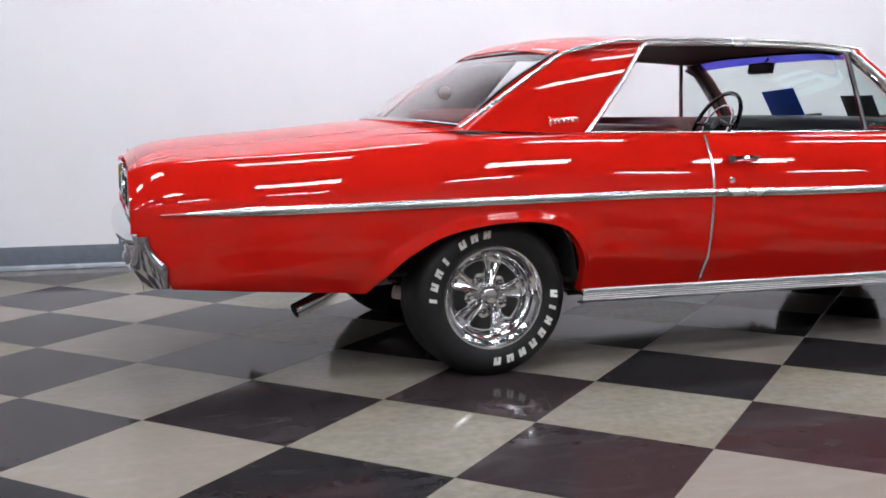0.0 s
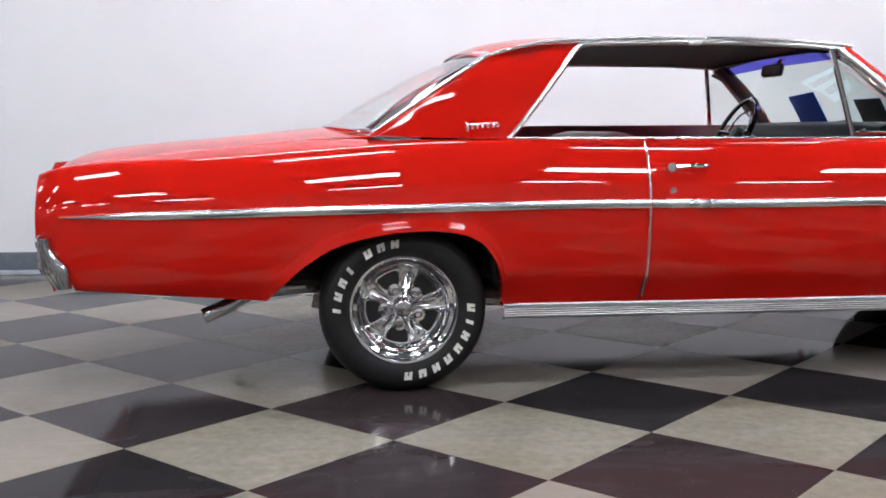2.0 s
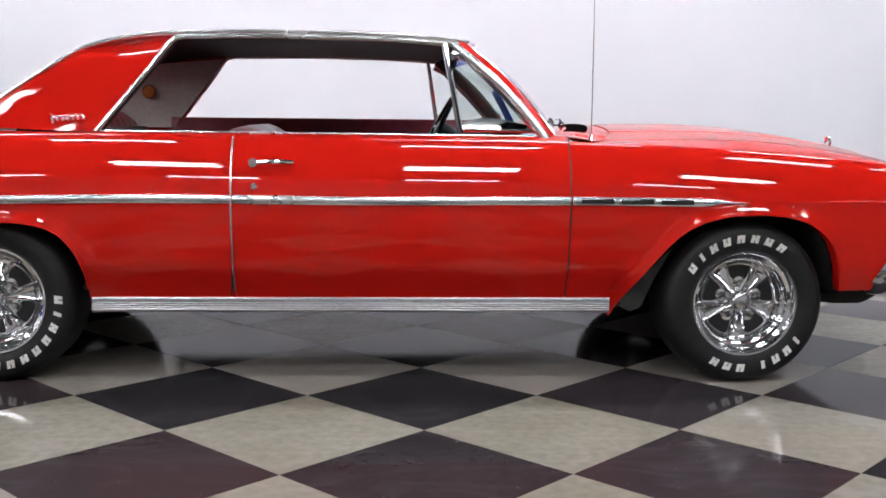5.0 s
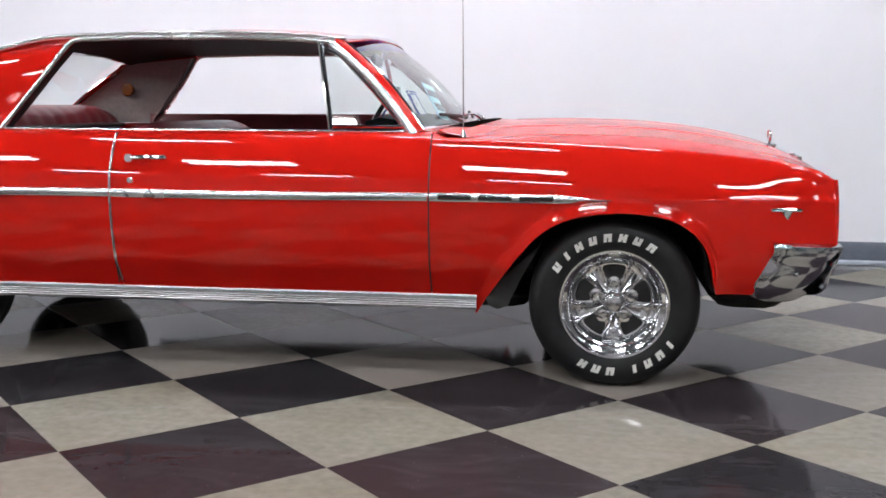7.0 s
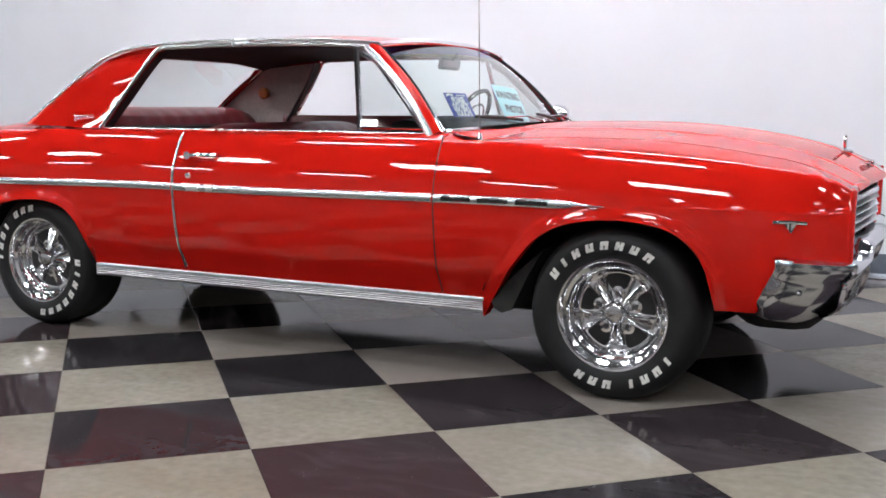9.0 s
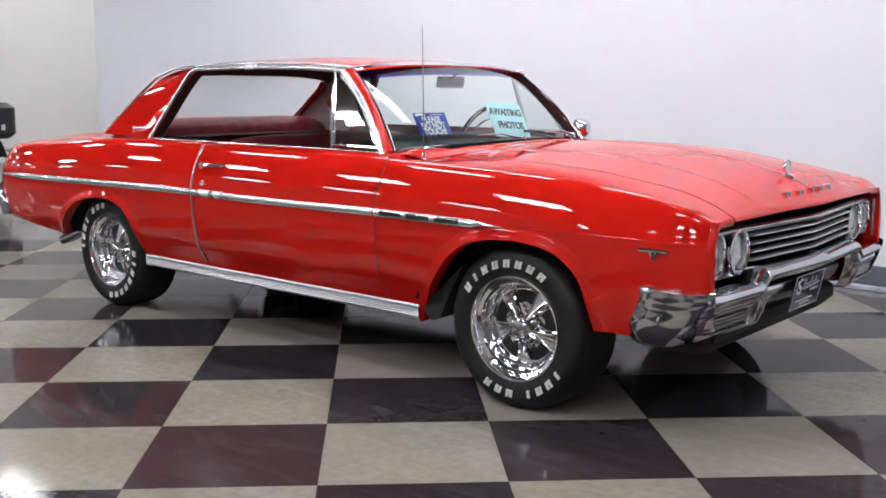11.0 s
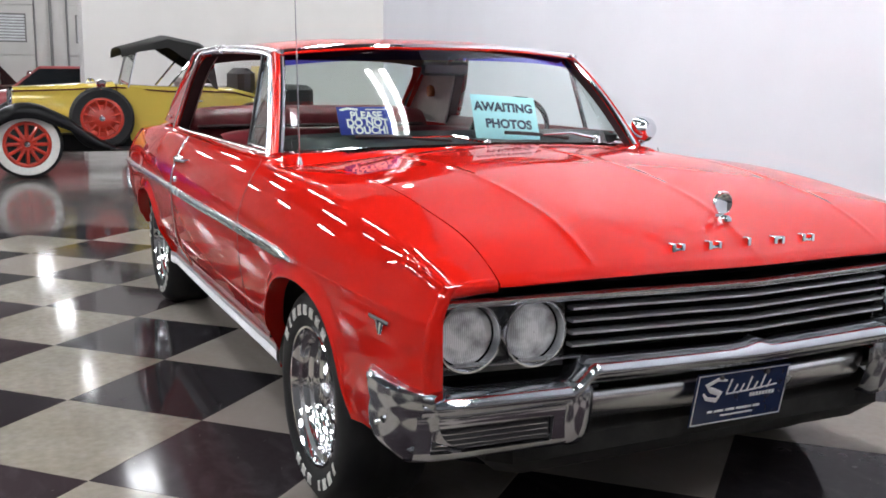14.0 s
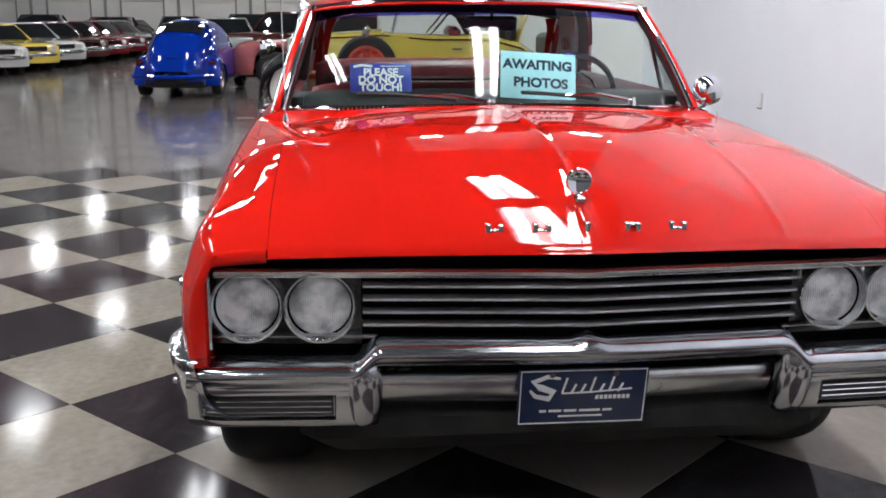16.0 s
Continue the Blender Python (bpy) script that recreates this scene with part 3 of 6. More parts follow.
def side_panel(name, a, b, s, parent, label=""):
    g = Geo()
    rows = []
    hood_side = a > 2.0
    for x in columns(a, b):
        zb, zs = bottom(x), shoulder(x)
        row = []
        y0 = side_y(x, zb)
        in_arch = (-0.52 <= x <= 0.381) or (2.392 <= x <= 3.292)
        row.append((x, s * (y0 - (0.06 if in_arch else 0.03)), zb + 0.002))
        row.append((x, s * (y0 - 0.006), zb - 0.001))
        zm = 0.700
        for q in (0.0, 0.03, 0.07, 0.12, 0.18, 0.26, 0.34, 0.42, 0.5, 0.6, 0.7, 0.8, 0.9):
            z = zb + (zm - zb) * q
            row.append((x, s * side_y(x, z), z))
        for q in (0.0, 0.05, 0.09, 0.115, 0.14, 0.165, 0.20, 0.26, 0.33, 0.40, 0.47, 0.54, 0.61, 0.68, 0.75, 0.82, 0.88, 0.94, 1.0):
            z = zm + (zs - zm) * q
            row.append((x, s * side_y(x, z), z))
        ys = side_y(x, zs)
        yi = inner_edge(x)
        zi = top_z(unnose(x, yi), yi) if (x > 2.24 or x < 0.0) else 0.968 + 0.012 * max(0, 1 - x / 0.41) * (x < 0.41)
        if 0.0 <= x <= 0.41:
            zi = top_z(-0.001, 0.7) + (0.968 - top_z(-0.001, 0.7)) * (x / 0.41)
        for q in (0.15, 0.35, 0.6, 0.8, 1.0):
            w = 0.6 * math.sin(q * math.pi / 2) + 0.4 * q
            row.append((x, s * (ys + (yi - ys) * q), zs + (zi - zs) * w))
        row.append((x, s * (yi - 0.004), zi - 0.025))
        rows.append(row)
    g.grid(rows)
    return g.add(name, RED, parent, label, angle=50, thick=0.004)


car = thing("coupe_car", "glossy red two-door hardtop coupe with chrome trim on checkered floor", "car")
for s in (-1, 1):
    side_panel("quarter_panel", -1.37, 0.931, s, car)
    side_panel("door", 0.936, 2.213, s, car, "red door with chrome handle and bright belt moulding")
    side_panel("front_fender", 2.218, 3.705, s, car)
    # front return of the fender round the lamps
    g = Geo()
    rows = []
    for q in span(0, 1, 14):
        z = 0.545 + (0.800 - 0.545) * q
        y = side_y(3.705, z)
        rows.append([(3.704 + 0.022 * math.sin(a), s * (y - 0.022 * (1 - math.cos(a))), z) for a in span(0, math.pi / 2, 7)] + [(3.724, s * min(y - 0.026, 0.852), z), (3.66, s * 0.848, z)])
    g.grid(rows).add("fender_edge", RED, car, angle=60)
    # black splash panel behind the front wheel
    g = Geo()
    g.grid([[(x, s * y, z) for x, z in ((2.425, 0.345), (2.440, 0.300), (2.475, 0.284), (2.515, 0.300), (2.57, 0.42), (2.64, 0.54))] for y in (0.60, 0.852)])
    g.f += [(0, 1, 2, 3, 4, 5), (11, 10, 9, 8, 7, 6)]
    g.add("splash_panel", UNDER, car, "black splash panel", smooth=False)
    # dark wheel house
    for cx, lo, hi in ((0.0, -0.53, 0.376), (AXLE_F, 2.40, 3.285)):
        out = 0.80 if cx == 0.0 else 0.875
        g = Geo()
        prof = [(lo, 0.37), (lo + 0.05, 0.50), (cx - 0.24, 0.68), (cx, 0.735), (cx + 0.24, 0.68), (hi - 0.03, 0.52), (hi, 0.37)]
        g.grid([[(x, s * y, z) for x, z in prof] for y in (0.40, out)])
        g.f.append(tuple(range(len(prof))))
        g.add("wheel_house", UNDER, car, "black wheel housing")

# hood
HOOD_BACK = curve((0, 2.49), (0.4, 2.465), (0.6, 2.42), (0.712, 2.35))
g = Geo()
rows = []
ys = sorted(set([0, 0.004, 0.008, 0.014, 0.02, 0.03, 0.045, 0.07] + span(0.1, 0.40, 7) + [0.42, 0.435, 0.443, 0.449, 0.455, 0.46, 0.465, 0.471, 0.477, 0.485, 0.5] + span(0.54, 0.711, 5)))
ys = [-y for y in ys[::-1]] + ys[1:]
for q in span(0, 1, 60):
    row = []
    for y in ys:
        xb = HOOD_BACK(abs(y))
        x = xb + (3.775 - xb) * q
        row.append((nose(x, y), y, top_z(x, y) + 0.001))
    rows.append(row)
rows.append([(nose(3.780, y), y, top_z(3.775, y) - 0.010) for y in ys])
rows.append([(nose(3.750, y), y, top_z(3.775, y) - 0.016) for y in ys])
g.grid(rows).add("hood", RED, car, "long red hood with a raised centre crease", angle=60, thick=0.004)
# turned-down front lip of each fender top
for s in (-1, 1):
    g = Geo()
    rows = []
    for q in span(0, 1, 8):
        ys_, yi_ = side_y(3.705, 0.802), 0.715
        y = ys_ + (yi_ - ys_) * q
        z = 0.802 + (top_z(unnose(3.705, 0.715), 0.715) - 0.802) * math.sin(q * math.pi / 2)
        rows.append([(3.703 + 0.020 * math.sin(a), s * y, z - 0.020 * (1 - math.cos(a))) for a in span(0, math.pi / 2, 6)] + [(3.720, s * y, z - 0.030), (3.68, s * y, z - 0.034)])
    g.grid(rows).add("fender_lip", RED, car, angle=70)

# cowl panel with its slots


def WS_BASE(y):
    return 2.285 - 0.215 * y * y - 0.37 * y ** 6


g = Geo()
rows = []
for y in span(-0.768, 0.768, 41):
    a, b = WS_BASE(abs(y)) - 0.05, HOOD_BACK(min(abs(y), 0.712)) - 0.004
    z1 = top_z(b, min(abs(y), 0.712)) - 0.002
    rows.append([(a + (b - a) * q, y, 0.985 - 0.022 * (abs(y) / 0.8) ** 3 + (z1 - 0.985 + 0.022 * (abs(y) / 0.8) ** 3) * q + 0.012 * math.sin(math.pi * q)) for q in span(0, 1, 9)])
g.grid(rows).add("cowl", RED, car, angle=60)
# each slot is a raised black bar, its inner shade put into the colour
for k, y in enumerate(span(-0.56, 0.56, 75)):
    b = WS_BASE(abs(y)) + 0.128
    front = HOOD_BACK(abs(y)) - 0.004
    za, zb = 0.985 - 0.022 * (abs(y) / 0.8) ** 3, top_z(front, abs(y)) - 0.002
    lift = [(x - WS_BASE(abs(y)) + 0.05) / (front - WS_BASE(abs(y)) + 0.05) for x in (b - 0.09, b - 0.045, b)]
    z0, zc, z1 = [za + (zb - za) * q + 0.012 * math.sin(math.pi * q) + 0.0030 for q in lift]
    Geo().grid([[(x, y + dy, z + dz) for dy, dz in ((-0.0045, -0.008), (-0.0042, 0), (0.0042, 0), (0.0045, -0.008))] for x, z in ((b - 0.09, z0), (b - 0.045, zc), (b, z1))], close=True, caps=True).add("cowl_slot", SLOT_BLACK, car)

# deck lid and tail
g = Geo()
rows = []
ys = span(-0.645, 0.645, 25)
for q in span(0, 1, 26):
    row = []
    for y in ys:
        xb = -0.235 + 0.14 * (abs(y) / 0.645) ** 2.4
        x = -1.362 + (xb + 1.362) * q
        yy = y * (0.84 + 0.16 * min(1, q * 3.5) ** 0.7)
        row.append((x, yy, top_z(x, yy) + 0.001))
    rows.append(row)
g.grid(rows).add("deck_lid", RED, car, "red trunk lid", angle=60, thick=0.004)
g = Geo()
rows = []
for z in (0.40, 0.47, 0.56, 0.66, 0.76, 0.83, 0.87, 0.888):
    x = -1.330 - 0.022 * math.sin((z - 0.4) / 0.49 * math.pi)
    lim = side_y(-1.36, min(z, 0.84)) - 0.010 if z < 0.845 else 0.60 - (z - 0.845) * 1.2
    rows.append([(x + 0.012 * (abs(y) / 0.86) ** 6, y, z) for y in span(-lim, lim, 25)])
g.grid(rows).add("tail_panel", RED, car, angle=60)
for s in (-1, 1):
    lo, hi = sorted((s * 0.31, s * 0.645))
    lamp = Geo()
    for z in (0.684, 0.822):
        lamp.box((-1.372, lo, z - 0.010), (-1.325, hi, z + 0.010), 0.004)
    for y in (lo + 0.010, hi - 0.010):
        lamp.box((-1.372, y - 0.010, 0.694), (-1.325, y + 0.010, 0.812), 0.004)
    lamp = lamp.add("tail_lamp", CHROME, car, "chrome-framed rectangular tail lamp")
    Geo().box((-1.352, lo + 0.02, 0.694), (-1.33, hi - 0.02, 0.812), 0.004).add("lens", RED_LENS, lamp, "dark red lens")
    for z in (0.727, 0.779):
        Geo().box((-1.362, lo + 0.02, z - 0.005), (-1.350, hi - 0.02, z + 0.005), 0.002).add("lamp_bar", CHROME, lamp)
    Geo().box((-1.368, (lo + hi) / 2 - 0.008, 0.694), (-1.350, (lo + hi) / 2 + 0.008, 0.812), 0.003).add("lamp_post", CHROME, lamp)
Geo().box((-1.358, -0.32, 0.70), (-1.335, 0.32, 0.80), 0.006).add("tail_trim", STAINLESS, car)
ring = [(-1.366, 0.045 * math.cos(a), 0.742 + 0.062 * math.sin(a)) for a in span(0, 2 * math.pi, 33)]
em = Geo().tube(ring, 0.010, 8, caps=False).add("tail_emblem", CHROME, car, "oval chrome ring on the tail")
Geo().lathe([(0.001, -1.362), (0.038, -1.360), (0.045, -1.345)], (0, 0, 0.742), "x", 24).add("emblem_face", BLACK_GLOSS, em)
Geo().box((-1.305, -0.030, 0.880), (-1.275, 0.030, 0.905), 0.008).add("deck_emblem", CHROME, car)

# ---- greenhouse
rail_z = curve((0.30, 1.268), (0.42, 1.302), (0.55, 1.327), (0.69, 1.336), (1.1, 1.345), (1.5, 1.340), (1.80, 1.322), (1.88, 1.312))
rail_y = curve((0.30, 0.655), (0.55, 0.690), (0.80, 0.702), (1.3, 0.700), (1.80, 0.664), (1.88, 0.650))
roof_mid = curve((0.27, 1.326), (0.36, 1.366), (0.5, 1.388), (0.87, 1.398), (1.38, 1.402), (1.72, 1.384), (1.84, 1.368), (1.91, 1.352))
roof_mid = eased(roof_mid, 0.27, 1.91, 0.15)
rail_z = eased(rail_z, 0.30, 1.88, 0.12)
rail_y = eased(rail_y, 0.30, 1.88, 0.12)
g = Geo()
rows = []
for q in span(0, 1, 40):
    row = []
    for k in span(-1, 1, 33):
        w = abs(k)
        xf = 1.91 - 0.06 * w ** 2.2
        xr = 0.27 + 0.07 * w ** 2.5
        x = xr + (xf - xr) * q
        y = k * rail_y(x)
        zm, zr = roof_mid(0.27 + 1.64 * q), rail_z(x) + 0.006
        row.append((x, y, zr + (zm - zr) * (1 - w ** 3.2)))
    rows.append(row)
g.grid(rows).add("roof", RED, car, "low red hardtop roof", angle=60, thick=0.004)
# headliner under the roof
g = Geo()
rows = []
for q in span(0.01, 0.985, 16):
    row = []
    for k in span(-0.985, 0.985, 13):
        w = abs(k)
        x = 0.32 + (1.86 - 0.06 * w ** 2.2 - 0.32) * q
        zm, zr = roof_mid(0.27 + 1.64 * q) - 0.014, rail_z(x) - 0.006
        row.append((x, k * rail_y(x), zr + (zm - zr) * (1 - w ** 3)))
    rows.append(row)
g.grid(rows).add("headliner", MAROON_DARK, car)

PIL_F = [(0.412, 0.968), (0.50, 1.075), (0.60, 1.200), (0.66, 1.277), (0.693, 1.322)]
PIL_R = [(-0.115, 0.985), (0.0, 1.065), (0.16, 1.170), (0.285, 1.250), (0.335, 1.288)]
pil_fx = curve(*[(i / 4, PIL_F[i][0]) for i in range(5)])
pil_fz = curve(*[(i / 4, PIL_F[i][1]) for i in range(5)])
pil_rx = curve(*[(i / 4, PIL_R[i][0]) for i in range(5)])
pil_rz = curve(*[(i / 4, PIL_R[i][1]) for i in range(5)])
for s in (-1, 1):
    g = Geo()
    fine = []
    for t in span(0, 1, 22):
        fx, fz, rx, rz = pil_fx(t), pil_fz(t), pil_rx(t), pil_rz(t)
        yf, yr = 0.780 + (0.690 - 0.780) * t, 0.742 + (0.655 - 0.742) * t
        row = [(rx - 0.012, s * (yr - 0.10), rz - 0.004), (rx - 0.010, s * (yr - 0.03), rz)]
        for q in span(0, 1, 17):
            bulge = 0.004 * math.sin(math.pi * t)
            row.append((rx + (fx - rx) * q, s * (yr + (yf - yr) * (0.7 * q + 0.3 * math.sin(q * math.pi / 2)) + bulge), rz + (fz - rz) * q))
        row.append((fx + 0.004, s * (yf - 0.03), fz))
        fine.append(row)
    # last rows lean over onto the roof's edge
    for k in (0.5, 1.0):
        fine.append([(x, s * (abs(y) + (min(abs(y), rail_y(max(x, 0.3))) - abs(y)) * k), z + (rail_z(max(min(x, 0.70), 0.30)) + 0.008 - z) * k) for x, y, z in fine[21]])
    g.grid(fine).add("roof_pillar", RED, car, "broad red rear roof pillar", angle=70)
    # dark strip laid over the pillar's front edge
    g = Geo()
    g.grid([[(fine[k][-2][0] + 0.006, s * (abs(fine[k][-2][1]) - d), fine[k][-2][2]) for d in (0.006, 0.03, 0.06)] for k in range(0, 22, 3)])
    g.add("pillar_edge", MAROON_DARK, car)
    # inside face of the pillar
    g = Geo()
    g.grid([[(x - 0.004, s * (abs(y) - 0.034), z) for x, y, z in fine[k][2:]] for k in (0, 5, 10, 15, 21)])
    g.add("pillar_lining", PALE_TRIM, car, "pale vinyl pillar lining")
    Geo().lathe([(0.001, s * 0.660), (0.030, s * 0.662), (0.036, s * 0.670), (0.034, s * 0.690)], (0.30, 0, 1.152), "y", 18).add("dome_lamp", AMBER, car, "small oval courtesy lamp")
    # script on the pillar: a plain slanted flourish
    g = Geo()
    pts = [(0.240 + 0.13 * q + 0.008 * math.sin(q * 42), s * (0.781 + 0.004 * q), 1.016 + 0.010 * q + (0.008 + 0.012 * math.exp(-(q / 0.10) ** 2)) * math.cos(q * 42)) for q in span(0, 1, 110)]
    g.tube(pts, 0.0026, 5).add("script_badge", TRIM, car, "small chrome script badge")
    # drip rail and window-edge trim, one bright line
    line = [(0.412, 0.788, 0.972), (0.50, 0.771, 1.078), (0.60, 0.746, 1.203), (0.655, 0.727, 1.277), (0.682, 0.715, 1.312), (0.70, 0.710, 1.328), (0.74, 0.710, 1.337)]
    line += [(x, rail_y(x) + 0.012, rail_z(x) - 0.003) for x in span(0.80, 1.80, 22)]
    Geo().tube([(x, s * y, z) for x, y, z in line], 0.011, 8).add("window_trim", TRIM, car, "bright window surround")
    line = [(-0.115, 0.725, 0.992), (0.0, 0.720, 1.070), (0.16, 0.704, 1.178), (0.285, 0.690, 1.258), (0.345, 0.686, 1.292), (0.42, 0.694, 1.313), (0.52, 0.703, 1.335)]
    line += [(x, rail_y(x) + 0.004, rail_z(x) + 0.016) for x in span(0.60, 1.84, 24)]
    Geo().tube([(x, s * y, z) for x, y, z in line], 0.008, 8).add("drip_rail", TRIM, car, "chrome drip rail")
    # sill moulding along the window's foot
    Geo().tube([(x, s * 0.780, 0.972 - 0.004 * (x - 0.4)) for x in span(0.40, 2.16, 24)], 0.006, 6).add("sill_trim", TRIM, car)
    # windshield pillar
    base, top = Vector((2.155, s * 0.770, 0.962)), Vector((1.800, s * 0.655, 1.324))
    bow = [base.lerp(top, q) + Vector((0.020 * math.sin(math.pi * q), 0, 0.012 * math.sin(math.pi * q))) for q in span(0, 1, 12)]
    Geo().tube(bow, 0.022, 10).add("pillar", RED, car)
    g = Geo()
    g.grid([[p + Vector((dx, -s * dy, dz)) for dx, dy, dz in ((-0.024, 0.004, -0.016), (-0.026, 0.022, -0.018), (-0.012, 0.030, -0.008), (0.010, 0.026, 0.008))] for p in bow])
    g.add("pillar_lining", MAROON_DARK, car, "dark maroon pillar lining")
    Geo().tube([p + Vector((-0.018, s * 0.016, -0.010)) for p in bow], 0.019, 10).add("pillar_trim", TRIM, car)
    Geo().tube([p + Vector((0.016, -s * 0.012, 0.010)) for p in bow], 0.010, 8).add("glass_trim", CHROME, car)
    # vent window: frame and pane
    a, b, c = Vector((1.742, s * 0.690, 1.318)), Vector((1.802, s * 0.770, 0.974)), Vector((2.125, s * 0.774, 0.972))
    Geo().tube([a, a.lerp(b, 0.5), b], 0.012, 8).add("vent_post", CHROME, car)
    d = Vector((1.80, s * 0.685, 1.290))
    vent = Geo().tube([a + Vector((0.03, 0, -0.03)), d + Vector((0.03, 0, -0.03)), d.lerp(c, 0.5) + Vector((0, s * 0.004, 0)), c + Vector((-0.03, 0, 0.012))], 0.009, 8).add("vent_frame", CHROME, car)
    Geo().tube([b + Vector((0.01, 0, 0.012)), c + Vector((-0.03, 0, 0.012))], 0.007, 8).add("vent_sill", CHROME, car)
    g = Geo()
    g.v = [tuple(a + Vector((0.012, 0, -0.02))), tuple(b + Vector((0.004, 0, 0.012))), tuple(c + Vector((-0.03, 0, 0.012))), tuple(d + Vector((0.02, 0, -0.03)))]
    g.f = [(0, 1, 2, 3)]
    pane = g.add("vent_pane", WINDOW, car, smooth=False, thick=0.004)
    Geo().box((1.838, min(s * 0.755, s * 0.770), 0.985), (1.862, max(s * 0.755, s * 0.770), 1.005), 0.005).add("vent_latch", CHROME, car)

# windshield
def TOP_X(y):
    return 1.905 - 0.25 * y * y


def ws_point(k, q):
    """k across -1..1, q up 0..1"""
    yb, yt = 0.752 * k, 0.640 * k
    lo = Vector((WS_BASE(abs(yb)) - 0.012, yb, 0.992 - 0.022 * abs(k) ** 3))
    hi = Vector((TOP_X(abs(yt)), yt, 1.352 - 0.030 * abs(k) ** 3))
    p = lo.lerp(hi, q)
    b = math.sin(math.pi * q)
    return p + Vector((0.022 * b, 0, 0.014 * b))


for nm, q0, q1, mat, lab in (("windshield", 0.0, 0.86, WINDSHIELD, "curved windshield, clear with a faint green cast"), ("tint_band", 0.86, 1.0, TINT, "deep blue sunshade band of the windshield")):
    g = Geo()
    g.grid([[tuple(ws_point(k, q)) for k in span(-1, 1, 29)] for q in span(q0, q1, 10)])
    g.add(nm, mat, car, lab, angle=60)
Geo().tube([ws_point(k, -0.012) for k in span(-1.0, 1.0, 40)], 0.010, 8).add("windshield_trim", CHROME, car)
Geo().tube([ws_point(k, 1.02) for k in span(-1.0, 1.0, 40)], 0.013, 8).add("header_trim", CHROME, car)
g = Geo()
g.grid([[tuple(ws_point(k, q) + Vector((-0.012, 0, 0.004))) for k in span(-1, 1, 21)] for q in (0.975, 1.004)])
g.grid([[tuple(ws_point(k, 1.0) + Vector((dx, 0, dz))) for k in span(-1, 1, 21)] for dx, dz in ((-0.012, -0.004), (-0.07, -0.018))])
g.add("header", MAROON_DARK, car)

# backlight
def bl_point(k, q):
    lo = Vector((-0.285 + 0.205 * abs(k) ** 2.4, 0.645 * k, 1.026 - 0.026 * abs(k) ** 3))
    hi = Vector((0.285 + 0.062 * abs(k) ** 2.5, 0.615 * k, 1.318 - 0.022 * abs(k) ** 3))
    b = math.sin(math.pi * q)
    return lo.lerp(hi, q) + Vector((-0.014 * b, 0, 0.016 * b))


g = Geo()
g.grid([[tuple(bl_point(k, q)) for k in span(-1, 1, 25)] for q in span(0, 1, 12)])
g.add("rear_window", WINDOW, car, "wide sloping rear window", angle=60)
Geo().tube([bl_point(k, -0.01) for k in span(-1.02, 1.02, 36)], 0.011, 8).add("rear_glass_trim", CHROME, car)
Geo().tube([bl_point(k, 1.02) for k in span(-1.0, 1.0, 36)], 0.009, 8).add("rear_top_trim", CHROME, car)
for s in (-1, 1):
    Geo().tube([bl_point(s * 1.01, q) for q in span(0, 1, 12)], 0.011, 8).add("rear_side_trim", CHROME, car)
# dark seat-back shelf under the rear glass
Geo().box((-0.20, -0.64, 0.955), (0.30, 0.64, 0.975), 0.01).add("parcel_shelf", MAROON_DARK, car)

# ---- belt moulding, rocker, arches
mould_z = curve((-1.268, 0.692), (-0.73, 0.703), (0.0, 0.717), (0.75, 0.726), (1.4, 0.722), (2.2, 0.726), (2.87, 0.722))
